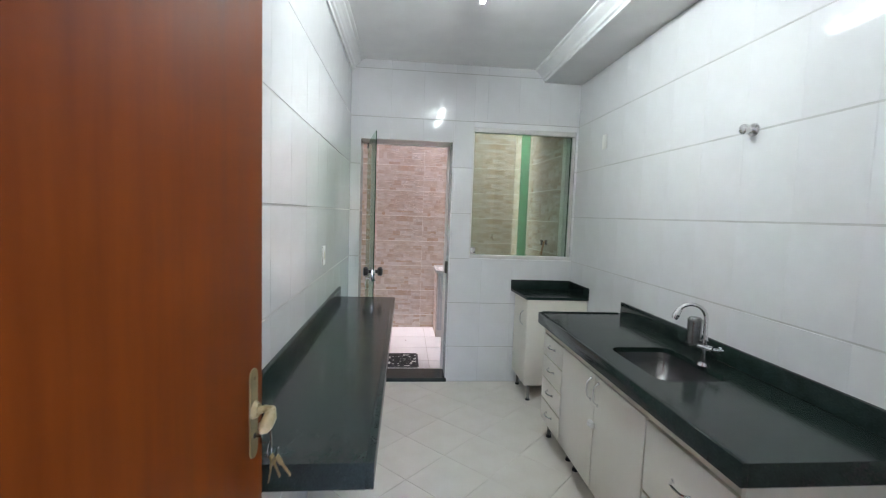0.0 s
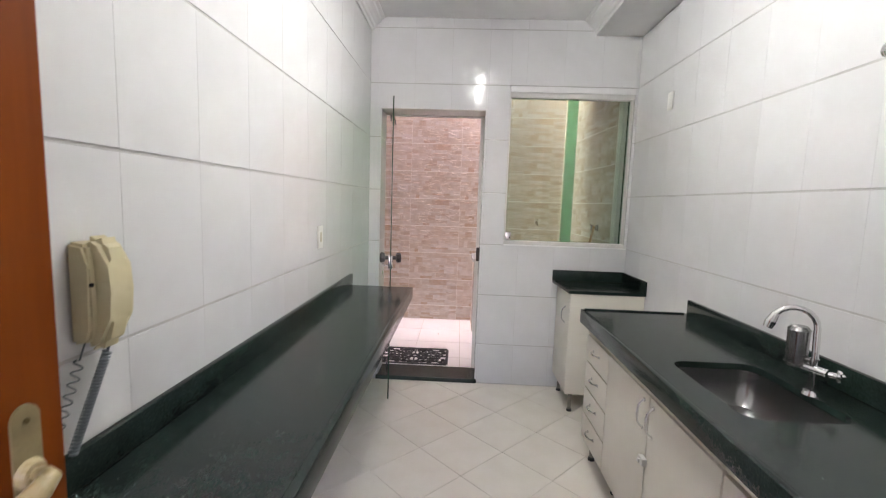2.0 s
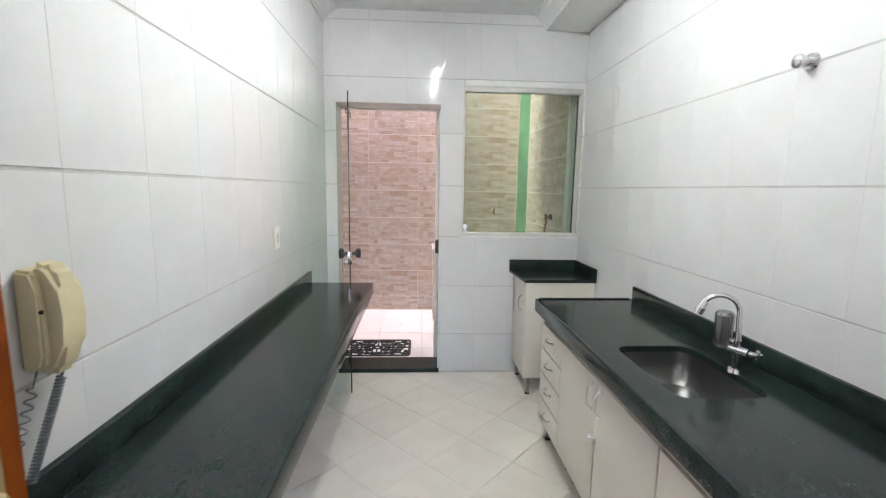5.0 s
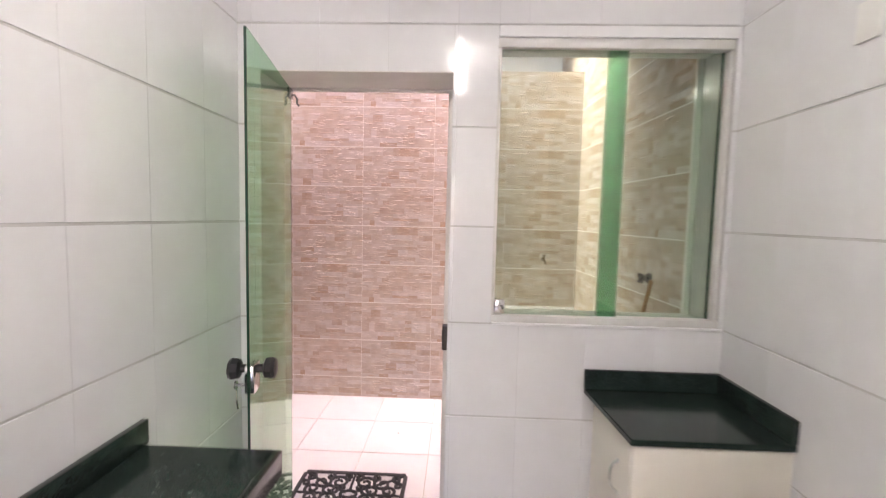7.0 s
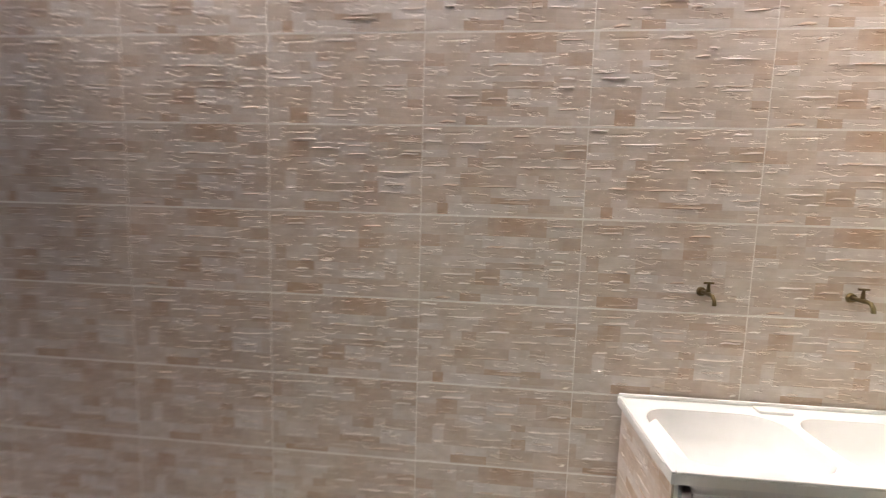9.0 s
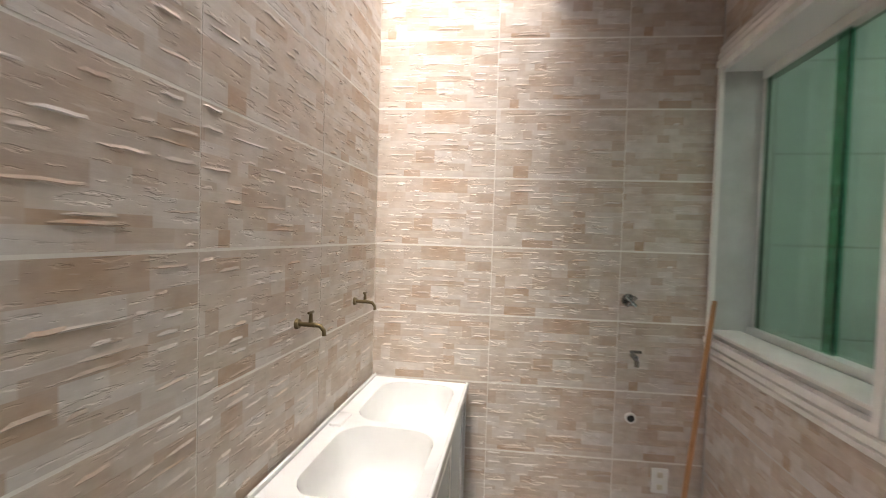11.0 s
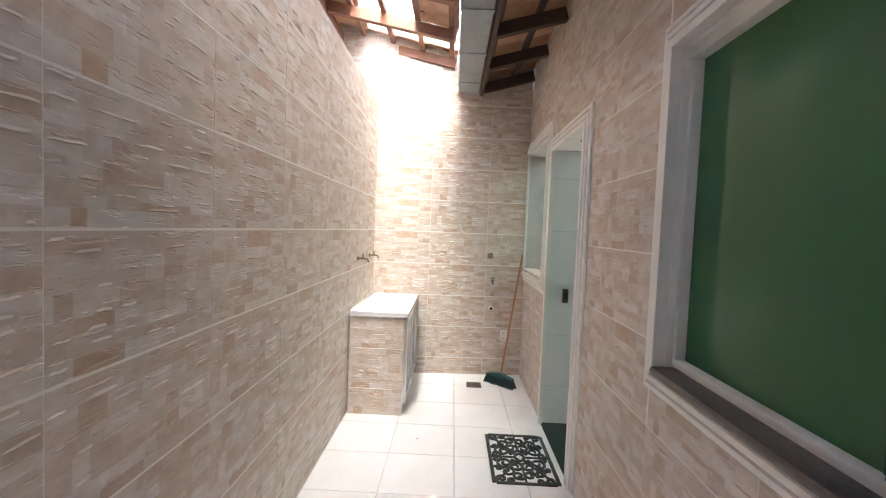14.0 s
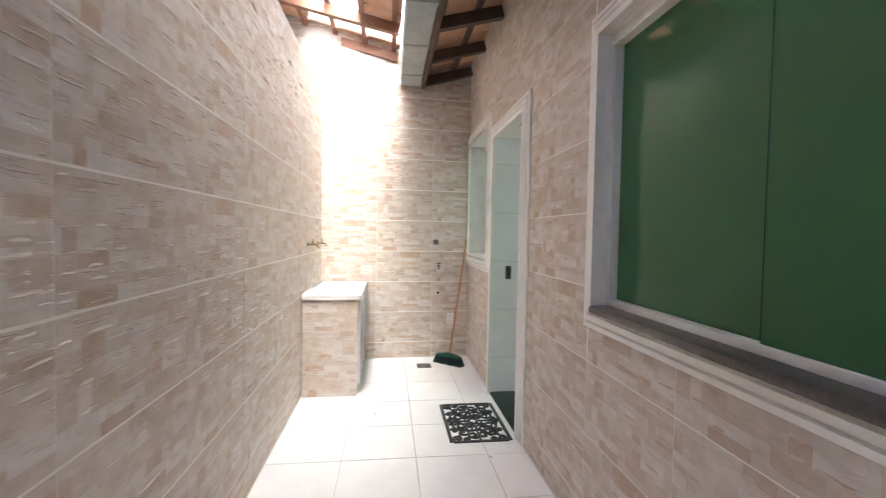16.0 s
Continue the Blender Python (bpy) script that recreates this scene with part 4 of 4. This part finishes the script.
bm = prism([(1.464, -0.002, T - 0.022), (1.494, UY0 - 0.022, T - 0.022), (KX - 0.002, UY0 - 0.022, T - 0.022), (KX - 0.002, -0.002, T - 0.022)], (0, 0, 0.022))
bmesh.ops.bevel(bm, geom=list(bm.edges), offset=0.003, segments=2, affect='EDGES')
part("slab", bm, M_GRANITE, ct)
part("backsplash", box(1.462, KX - 0.002, -0.022, -0.002, T + 0.001, T + 0.082, 0.003), M_GRANITE, ct)
part("backsplash", box(KX - 0.022, KX - 0.002, UY0 - 0.022, -0.0225, T + 0.001, T + 0.082, 0.003), M_GRANITE, ct)

# ---------------------------------------------------------------- wall phone with its cord
ph = thing("intercom_phone", "yellowed ivory plastic wall phone with a coiled cord", "telephone", (0.001, -2.597, 1.165))
prof = [(0, 0.0), (0.035, 0.005), (0.042, 0.03), (0.040, 0.15), (0.034, 0.19), (0.0, 0.195)]
bm = prism([(u, -0.034, w) for u, w in prof], (0, 0.06, 0))
bmesh.ops.bevel(bm, geom=list(bm.edges), offset=0.006, segments=2, affect='EDGES')
part("cradle", bm, M_PHONE, ph)
prof = [(0.012, -0.012), (0.030, -0.020), (0.052, -0.006), (0.066, 0.05), (0.070, 0.10), (0.066, 0.15), (0.056, 0.195), (0.036, 0.208), (0.012, 0.20)]
bm = prism([(u, -0.018, w) for u, w in prof], (0, 0.056, 0))
bmesh.ops.bevel(bm, geom=list(bm.edges), offset=0.012, segments=2, affect='EDGES')
hs = part("handset", bm, M_PHONE, ph, "curved ivory handset")
part("hook_switch", cyl((0.038, -0.027, 0.115), (0.0425, -0.027, 0.115), 0.004), M_DARK, ph, "small dark socket")


def coil_cord(p, q, turns, r, lead):
    """A coiled cord from p to q with a straight lead at its start."""
    p, q = Vector(p), Vector(q)
    d = (q - p).normalized()
    u = d.cross(Vector((1, 0, 0))).normalized()
    w = d.cross(u)
    pts, n = [p, p + d * lead], turns * 9
    for k in range(n + 1):
        a = k / 9 * 2 * math.pi
        pts.append(p + d * lead + (q - p - d * lead) * (k / n) + u * (r * math.cos(a)) + w * (r * math.sin(a)))
    return pts


part("handset_cord", tube(coil_cord((0.036, 0.012, -0.012), (0.03, -0.075, -0.19), 30, 0.0065, 0.012), 0.0026, 6), M_CORD, ph, "tightly coiled dark grey cord")
part("line_cord", tube(coil_cord((0.018, -0.022, 0.004), (0.016, -0.085, -0.14), 6, 0.008, 0.035), 0.0017, 6), M_CORD, ph, "loosely coiled thin cord")

# ---------------------------------------------------------------- plates, valve, lamp
def plate_thing(name, label, cat, m, w, h, slots, material):
    th = thing(name, label, cat)
    th.matrix_basis = m
    part("cover", box(-w / 2, w / 2, -h / 2, h / 2, 0.0, 0.008, 0.003), material, th)
    for x, y, sw, sh in slots:
        part("insert", box(x - sw / 2, x + sw / 2, y - sh / 2, y + sh / 2, 0.0078, 0.0105, 0.001), M_CABE if sw > 0.02 else M_DARK, th)
    return th


LEFTW = lambda y, z: basis((0.001, y, z), (0, 1, 0), (0, 0, 1))
RIGHTW = lambda y, z: basis((KX - 0.001, y, z), (0, -1, 0), (0, 0, 1))
ENDW = lambda y, z: basis((endx(y) - 0.009, y, z), Vector((0.065, -1, 0)).normalized(), (0, 0, 1))
plate_thing("light_switch", "ivory plastic light switch on white tiles", "light switch", LEFTW(-1.205, 1.257), 0.075, 0.115, [(0, 0.0, 0.022, 0.05)], M_WPLAST)
plate_thing("blank_plate", "white plastic blank plate on white tiles", "wall plate", RIGHTW(-0.54, 2.135), 0.07, 0.11, [], M_WPLAST)
plate_thing("wall_socket", "white double power socket on stone-look tiles", "power socket", ENDW(0.425, 0.444), 0.075, 0.115, [(0, 0.028, 0.024, 0.024), (0, -0.028, 0.024, 0.024)], M_WPLAST)
va = thing("wall_valve", "capped chrome water outlet on white tiles", "valve", (KX, -2.0, 1.95))
part("flange", cyl((0, 0, 0), (-0.01, 0, 0), 0.03, 0.026, 20), M_CHROME, va)
part("stub", cyl((-0.01, 0, 0), (-0.035, 0, 0), 0.014, 0.014, 16), M_CHROME, va)
bm = cyl((-0.033, 0, 0), (-0.05, 0, 0), 0.022, 0.023, 18)
add_ball(bm, (-0.05, 0, 0), 0.023, 0.5, 1, 1)
part("cap", bm, M_CHROME, va, "rounded chrome cap")
lamp = thing("tube_lamp", "white ceiling fitting with one fluorescent tube", "ceiling lamp", (0.90, -1.83, CEIL))
part("housing", box(-0.03, 0.03, -0.63, 0.63, -0.03, -0.001, 0.006), M_WPLAST, lamp)
part("tube", cyl((0, -0.59, -0.055), (0, 0.59, -0.055), 0.014), M_TUBE, lamp, "glowing tube")
for s in (-1, 1):
    part("socket", box(-0.016, 0.016, s * 0.60 - 0.012, s * 0.60 + 0.012, -0.075, -0.03, 0.003), M_WPLAST, lamp)

# ---------------------------------------------------------------- patio: laundry tank
tk = thing("laundry_tank", "double white basin on a tiled base with glazed doors", "laundry sink")
TX0, TX1, TY0, TZ = 0.885, endx(PY) - 0.008, 1.33, 0.845
part("base", box(TX0 + 0.012, TX0 + 0.09, TY0 + 0.012, PY - 0.012, PF, TZ - 0.03), M_SGROUT, tk, "tiled masonry side", False)
part("back_panel", box(TX0 + 0.09, TX1, PY - 0.05, PY - 0.012, PF, 0.5), M_SGROUT, tk, "", False)
part("plinth", box(TX0 + 0.09, TX1, TY0 + 0.03, TY0 + 0.08, PF, PF + 0.08), M_STONE, tk, "low tiled plinth", False)
basin = bmesh.new()
gx0, gx1, gy0, gy1 = TX0 - 0.012, TX1, TY0 - 0.02, PY - 0.012
mid = (gx0 + gx1) / 2
holes = [rounded(gx0 + 0.045, mid - 0.02, gy0 + 0.05, gy1 - 0.075, 0.10, 0), rounded(mid + 0.02, gx1 - 0.045, gy0 + 0.05, gy1 - 0.075, 0.10, 0)]
lo = [basin.verts.new((x, y, TZ)) for x, y in ((gx0, gy0), (gx1, gy0), (gx1, gy1), (gx0, gy1))]
es = [basin.edges.new((lo[i], lo[(i + 1) % 4])) for i in range(4)]
rims = []
for h in holes:
    r = [basin.verts.new((x, y, TZ)) for x, y, _ in h]
    rims.append(r)
    es += [basin.edges.new((r[i], r[(i + 1) % len(r)])) for i in range(len(r))]
bmesh.ops.triangle_fill(basin, edges=es, use_beauty=True)
for h, r in zip(holes, rims):
    hx, hy = sum(p[0] for p in h) / len(h), sum(p[1] for p in h) / len(h)
    prev = r
    for k, z in ((0.97, TZ - 0.02), (0.9, TZ - 0.09), (0.78, TZ - 0.15), (0.5, TZ - 0.19), (0.12, TZ - 0.20)):
        cur = [basin.verts.new((hx + (p[0] - hx) * k, hy + (p[1] - hy) * k, z)) for p in h]
        for i in range(len(cur)):
            basin.faces.new((prev[i], prev[(i + 1) % len(cur)], cur[(i + 1) % len(cur)], cur[i]))
        prev = cur
    basin.faces.new(prev)
lb = [basin.verts.new((v.co.x, v.co.y, TZ - 0.028)) for v in lo]
for i in range(4):
    basin.faces.new((lo[i], lo[(i + 1) % 4], lb[(i + 1) % 4], lb[i]))
bs = part("basin", basin, M_BASIN, tk, "glossy white double basin")
bm = box(gx0 + 0.002, gx1, gy1 - 0.012, gy1, TZ, TZ + 0.016, 0.004)
add_box(bm, gx0, gx0 + 0.012, gy0, gy1 - 0.013, TZ, TZ + 0.008, 0.003)
add_box(bm, gx0 + 0.013, gx1, gy0, gy0 + 0.012, TZ, TZ + 0.008, 0.003)
part("rim", bm, M_BASIN, bs, "raised white rim")
part("soap_dish", box(mid - 0.055, mid + 0.055, gy1 - 0.065, gy1 - 0.02, TZ - 0.004, TZ + 0.010, 0.004), M_BASIN, bs, "small moulded soap rest")
for h in holes:
    hx, hy = sum(p[0] for p in h) / len(h), sum(p[1] for p in h) / len(h)
    part("drain", cyl((hx, hy, TZ - 0.201), (hx, hy, TZ - 0.196), 0.022, None, 16), M_CHROME, bs, "chrome drain")
fr = part("door_frame", box(TX0 + 0.022, TX0 + 0.045, TY0 - 0.012, TY0 + 0.01, PF + 0.09, TZ - 0.03), M_ALU, tk, "aluminium frame", False)
bm = box(TX0 + 0.022, TX1, TY0 - 0.012, TY0 + 0.01, TZ - 0.055, TZ - 0.03)
add_box(bm, TX0 + 0.045, TX1, TY0 - 0.012, TY0 + 0.01, PF + 0.09, PF + 0.115)
add_box(bm, TX1 - 0.025, TX1, TY0 - 0.012, TY0 + 0.01, PF + 0.115, TZ - 0.055)
part("door_frame", bm, M_ALU, tk, "aluminium frame", False)
for a, b, y in ((TX0 + 0.05, mid + 0.03, TY0 - 0.008), (mid - 0.03, TX1 - 0.03, TY0 + 0.003)):
    d_ = part("cabinet_door", box(a + 0.018, b - 0.018, y, y + 0.004, PF + 0.135, TZ - 0.075), M_FROST, tk, "pale glazed sliding door", False)
    bm = box(a, a + 0.02, y - 0.004, y + 0.006, PF + 0.116, TZ - 0.056)
    add_box(bm, b - 0.02, b, y - 0.004, y + 0.006, PF + 0.116, TZ - 0.056)
    add_box(bm, a + 0.02, b - 0.02, y - 0.004, y + 0.006, PF + 0.116, PF + 0.136)
    add_box(bm, a + 0.02, b - 0.02, y - 0.004, y + 0.006, TZ - 0.076, TZ - 0.056)
    part("door_rail", bm, M_ALU, d_, "aluminium rail", False)


def bib_tap(x, z, label):
    """A brass bib tap out of the far patio wall."""
    th = thing("garden_tap", label, "tap", (x, PY - 0.006, z), "wall taps")
    th.scale = (0.8, 0.8, 0.8)
    part("flange", cyl((0, 0.004, 0), (0, -0.008, 0), 0.022, 0.018, 16), M_BRASSD, th)
    part("tap_body", cyl((0, -0.008, 0), (0, -0.075, 0), 0.009, 0.010), M_BRASSD, th)
    part("spout", tube([(0, -0.07, 0), (0, -0.095, -0.003), (0, -0.11, -0.02), (0, -0.112, -0.04)], [0.009, 0.009, 0.008, 0.009], 10), M_BRASSD, th)
    part("stem", cyl((0, -0.055, 0.008), (0, -0.055, 0.045), 0.009, 0.006), M_BRASSD, th)
    part("tap_handle", box(-0.022, 0.022, -0.060, -0.050, 0.043, 0.053, 0.003), M_BRASSD, th, "brass bar handle")


bib_tap(1.135, 1.25, "aged brass tap above the laundry basin")
bib_tap(1.625, 1.25, "aged brass tap near the corner")


def water_outlet(y, z, kind, label):
    th = thing("water_outlet", label, "valve", (endx(y) - 0.008, y, z), "wall water outlets")
    if kind == 0:
        part("flange", cyl((0.004, 0, 0), (-0.01, 0, 0), 0.03, 0.027, 18), M_STEEL, th)
        part("valve_stem", cyl((-0.01, 0, 0), (-0.04, 0, 0), 0.014), M_STEEL, th)
        bm = bmesh.new()
        for k in range(4):
            a = radians(45 + 90 * k)
            add_cyl(bm, (-0.046, 0, 0), (-0.046, 0.03 * math.cos(a), 0.03 * math.sin(a)), 0.008, 0.009, 8)
        part("valve_handle", bm, M_STEEL, th, "small cross handle")
    elif kind == 1:
        part("tap_body", cyl((0.004, 0, 0), (-0.05, 0, 0), 0.012), M_STEEL, th)
        part("spout", tube([(-0.045, 0, 0), (-0.065, 0, -0.01), (-0.07, 0, -0.035)], 0.010, 8), M_STEEL, th)
        part("tap_handle", box(-0.052, -0.040, -0.025, 0.025, 0.022, 0.034, 0.003), M_STEEL, th)
    else:
        part("pipe_ring", cyl((0.004, 0, 0), (-0.006, 0, 0), 0.026, 0.024, 18), M_WPLAST, th)
        part("pipe_hole", cyl((-0.0055, 0, 0), (-0.0075, 0, 0), 0.016, None, 16), M_DARK, th)


water_outlet(0.594, 1.269, 0, "chrome stop valve with a cross handle")
water_outlet(0.565, 1.015, 1, "small chrome tap for a washing machine")
water_outlet(0.563, 0.723, 2, "open drain pipe end in the wall")

# drain grate
dg = thing("floor_drain", "square metal drain grate set in white tiles", "drain", (1.655, 0.728, PF))
part("grate_frame", box(-0.07, 0.07, -0.07, 0.07, -0.004, 0.004, 0.001), M_STEEL, dg)
for k in range(6):
    part("slot", box(-0.05, 0.05, -0.05 + k * 0.019, -0.044 + k * 0.019, 0.0035, 0.0048), M_DARK, dg)

# broom leaning in the corner
br = thing("broom", "broom with wooden stick and dark green bristles", "broom")
p0, p1 = Vector((1.70, 0.46, PF + 0.12)), Vector((1.845, 0.285, 1.30))
part("stick", cyl(p0, p1, 0.011, 0.010, 12), M_STICK, br, "varnished wooden stick")
A, B = Vector((1.80, 0.60, PF)), Vector((1.585, 0.345, PF))
dirn = (B - A).normalized()
side = Vector((-dirn.y, dirn.x, 0))
c0, c1 = A.lerp(B, 0.05) + Vector((0, 0, 0.07)), A.lerp(B, 0.95) + Vector((0, 0, 0.07))
cm = (c0 + c1) / 2 + Vector((0, 0, 0.048))
bm = prism([c0 - side * 0.021, c1 - side * 0.021, c1 - side * 0.021 + Vector((0, 0, 0.025)), cm - side * 0.021 - dirn * 0.05, cm - side * 0.021 + dirn * 0.05, c0 - side * 0.021 + Vector((0, 0, 0.025))], side * 0.042)
bmesh.ops.bevel(bm, geom=list(bm.edges), offset=0.005, segments=2, affect='EDGES')
part("broom_head", bm, M_BROOM, br, "green plastic head")
bm = bmesh.new()
rb = random.Random(3)
for k in range(420):
    s, w = rb.random(), rb.uniform(-1, 1)
    c = A.lerp(B, 0.06 + 0.88 * s) + side * (w * 0.019)
    e = A.lerp(B, -0.02 + 1.04 * s) + side * (w * 0.042) + Vector((rb.uniform(-.006, .006), rb.uniform(-.006, .006), 0.001))
    add_cyl(bm, c + Vector((0, 0, 0.085)), e, 0.003, 0.0025, 4)
part("bristles", bm, M_BRISTLE, br, "dark green bristles")

# door mat of pierced rubber
dm = thing("door_mat", "black rubber door mat with pierced scrollwork", "door mat", (0.345, 0.485, PF))
MW, MH = 0.30, 0.195
bm = bmesh.new()
for a in (-1, 1):
    add_box(bm, -MW, MW, a * MH - 0.012, a * MH + 0.012, 0, 0.009, 0.003)
    add_box(bm, a * MW - 0.012, a * MW + 0.012, -MH + 0.0125, MH - 0.0125, 0, 0.009, 0.003)
part("border", bm, M_RUBBER, dm)


def scroll(cx_, cy_, r, turns, a0, s, w=0.0085):
    pts = []
    n_ = int(14 * turns)
    for k in range(n_ + 1):
        q = k / n_
        a = a0 + s * q * turns * 2 * math.pi
        rr = r * (1 - 0.8 * q)
        pts.append((cx_ + rr * math.cos(a), cy_ + rr * math.sin(a), 0.004))
    return tube(pts, [w * (1.15 - 0.3 * k / n_) for k in range(n_ + 1)], 6)


for sx in (-1, 1):
    for sy in (-1, 1):
        for (u, v, r, tn, a0) in ((0.075, 0.105, 0.055, 1.4, 0.4), (0.175, 0.10, 0.052, 1.3, 2.4), (0.215, 0.035, 0.045, 1.3, 5.0), (0.115, 0.04, 0.05, 1.35, 3.3), (0.255, 0.145, 0.035, 1.1, 1.0), (0.03, 0.155, 0.03, 1.2, 4.2), (0.14, 0.155, 0.026, 1.1, 2.0), (0.27, 0.085, 0.026, 1.1, 0.5), (0.06, 0.06, 0.024, 1.1, 3.0)):
            part("scroll", scroll(sx * u, sy * v, r, tn, a0 if sx > 0 else math.pi - a0, sx * sy), M_RUBBER, dm)
        part("rib", tube([(sx * 0.02, sy * 0.015, 0.004), (sx * 0.12, sy * 0.075, 0.004), (sx * 0.20, sy * 0.12, 0.004), (sx * 0.29, sy * 0.185, 0.004)], 0.0075, 6), M_RUBBER, dm)
bm = tube([(0.045 * math.cos(a), 0.03 * math.sin(a), 0.004) for a in [k * math.pi / 10 for k in range(21)]], 0.009, 6)
part("medallion", bm, M_RUBBER, dm)
part("rib", tube([(-0.29, 0, 0.004), (-0.1, 0, 0.004)], 0.0075, 6), M_RUBBER, dm)
part("rib", tube([(0.1, 0, 0.004), (0.29, 0, 0.004)], 0.0075, 6), M_RUBBER, dm)
part("rib", tube([(0, -0.19, 0.004), (0, -0.03, 0.004)], 0.0075, 6), M_RUBBER, dm)
part("rib", tube([(0, 0.03, 0.004), (0, 0.19, 0.004)], 0.0075, 6), M_RUBBER, dm)

# small dry twigs on the patio floor
for x, y, a, ln in ((-0.15, 0.47, 0.5, 0.022), (0.53, 1.18, 2.1, 0.014), (-0.62, 1.05, 1.1, 0.012)):
    tw = tagged(part("dry_twig", tube([(-ln / 2, 0, 0.003), (0, 0.002, 0.004), (ln / 2, 0, 0.003)], [0.0022, 0.003, 0.0015], 6), M_RAFTER), "small dry brown twig on white floor tiles", "twig", "twigs on the floor")
    tw.matrix_basis = pose(x, y, PF, 0, 0, math.degrees(a))


# ---------------------------------------------------------------- pieces: tiles of walls and floors
TW, TH_, TZ0 = 0.281, 0.404, 0.329
lay(wall_left, "wall_tile", grid_rects(-(0.0), -KY0, 0, 2.72, 2.21 - 8 * TW, TZ0 - TH_, TW, TH_), basis((-0.005, 0, 0), (0, -1, 0), (0, 0, 1)) @ Matrix.Diagonal((1, 1, -1, 1)), 0.006, M_TILE, 0.005, 0.0012, thin=0.0003)
lay(wall_right, "wall_tile", grid_rects(0, -KY0, 0, 2.72, 1.106 - 4 * TW, TZ0 - TH_, TW, TH_), basis((KX + 0.005, 0, 0), (0, -1, 0), (0, 0, 1)), 0.006, M_TILE, 0.005, 0.0012, thin=0.0003)
lay(wall_back, "wall_tile", grid_rects(0, KX, 0, CEIL, 1.183 - 5 * TW, TZ0 - TH_, TW, TH_, [(DX0, DX1, -1, DH), (WX0, WX1, WZ0, WZ1)]), basis((0, 0.005, 0), (1, 0, 0), (0, 0, 1)), 0.006, M_TILE, 0.005, 0.0012, thin=0.0003)
# tiled reveals of the back door
lay(wall_back, "reveal_tile", grid_rects(0.0, WY - 0.006, PF, DH, -0.08, TZ0 - TH_, 0.6, TH_), basis((DX0 - 0.001, 0, 0), (0, 1, 0), (0, 0, 1)), 0.003, M_TILE, 0.003)
lay(wall_back, "reveal_tile", grid_rects(0.0, WY - 0.006, PF, DH, -0.08, TZ0 - TH_, 0.6, TH_), basis((DX1 + 0.001, 0, 0), (0, 1, 0), (0, 0, 1)) @ Matrix.Diagonal((1, 1, -1, 1)), 0.003, M_TILE, 0.003)

# stone-look tiles
GZ = 1.492 - 5 * LH
lay(wall_far, "stone_tile", grid_rects(WEST, EX, PF, PTOP, 0.711 - 8 * LW, GZ, LW, LH), basis((0, PY + 0.005, 0), (1, 0, 0), (0, 0, 1)), 0.0072, None, stone=True, thin=0.003)
lay(wall_end, "stone_tile", grid_rects(-2.4, -WY, PF, 3.7, -1.225 - 2 * LW, GZ, LW, LH), basis((endx(0) + 0.005, 0, 0), Vector((0.065, -1, 0)).normalized(), (0, 0, 1)), 0.0075, None, stone=True, thin=0.0035)
hol = [(-(DX1 + 0.085), -(DX0 - 0.115), -1, DH + 0.10), (-EX, -(DX1 + 0.08), 1.03, 2.41), (-(BX1 + 0.10), -(BX0 - 0.10), BZ0 - 0.082, BZ1 + 0.10)]
lay(wall_house, "stone_tile", grid_rects(-EX, -WEST, PF, 3.33, 1.438 - 8 * LW, GZ - 0.03, LW, LH, hol), basis((0, WY - 0.012, 0), (-1, 0, 0), (0, 0, 1)), 0.0052, None, stone=True, thin=0.0035)
# side of the laundry tank
for z0, z1, k in ((PF, 0.237, 0), (0.237, 0.56, 2), (0.56, TZ - 0.031, 3)):
    ob = new("stone_tile", ledger_mesh(k, 0.04, 0.04 + (PY - 0.012 - TY0 - 0.012), 0.0, z1 - z0 - 0.003))
    ob.parent = tk
    ob.matrix_basis = basis((TX0 + 0.012, PY - 0.012, z0 + 0.0015), (0, -1, 0), (0, 0, 1))

# floors
lay(floor_p, "floor_tile", grid_rects(WEST, EX, WY, PY, 0.325 - 9 * 0.437, 0.920 - 2 * 0.437, 0.437, 0.437), basis((0, 0, PF - 0.006), (1, 0, 0), (0, 1, 0)), 0.004, M_PFLOOR, 0.006)
# diagonal kitchen floor: squares turned by 45 degrees, cut at the walls
S = 0.345


def clip_poly(poly, x0, x1, y0, y1):
    for axis, lim, sgn in ((0, x0, 1), (0, x1, -1), (1, y0, 1), (1, y1, -1)):
        out = []
        for i, p in enumerate(poly):
            q = poly[(i + 1) % len(poly)]
            dp, dq = sgn * (p[axis] - lim), sgn * (q[axis] - lim)
            if dp >= 0:
                out.append(p)
            if (dp > 0 > dq) or (dp < 0 < dq):
                s = dp / (dp - dq)
                out.append((p[0] + (q[0] - p[0]) * s, p[1] + (q[1] - p[1]) * s))
        poly = out
        if len(poly) < 3:
            return []
    return poly


hd = S * math.sqrt(0.5)
for i in range(-16, 17):
    for j in range(-16, 17):
        cx_, cy_ = 0.775 + (i + j) * hd, -1.704 + hd + (i - j) * hd
        if not (-0.3 < cx_ < KX + 0.3 and KY0 - 0.3 < cy_ < 0.3):
            continue
        g = hd - 0.0019
        poly = clip_poly([(cx_ + g, cy_), (cx_, cy_ + g), (cx_ - g, cy_), (cx_, cy_ - g)], 0.001, KX - 0.001, KY0 - 0.148, -0.002)
        if len(poly) < 3:
            continue
        bm = prism([(x - cx_, y - cy_, -0.006) for x, y in poly], (0, 0, 0.006))
        me = mesh_of("floor_tile", bm, M_KFLOOR, False)
        ob = new("floor_tile", me)
        ob.parent = floor
        ob.location = (cx_, cy_, 0)
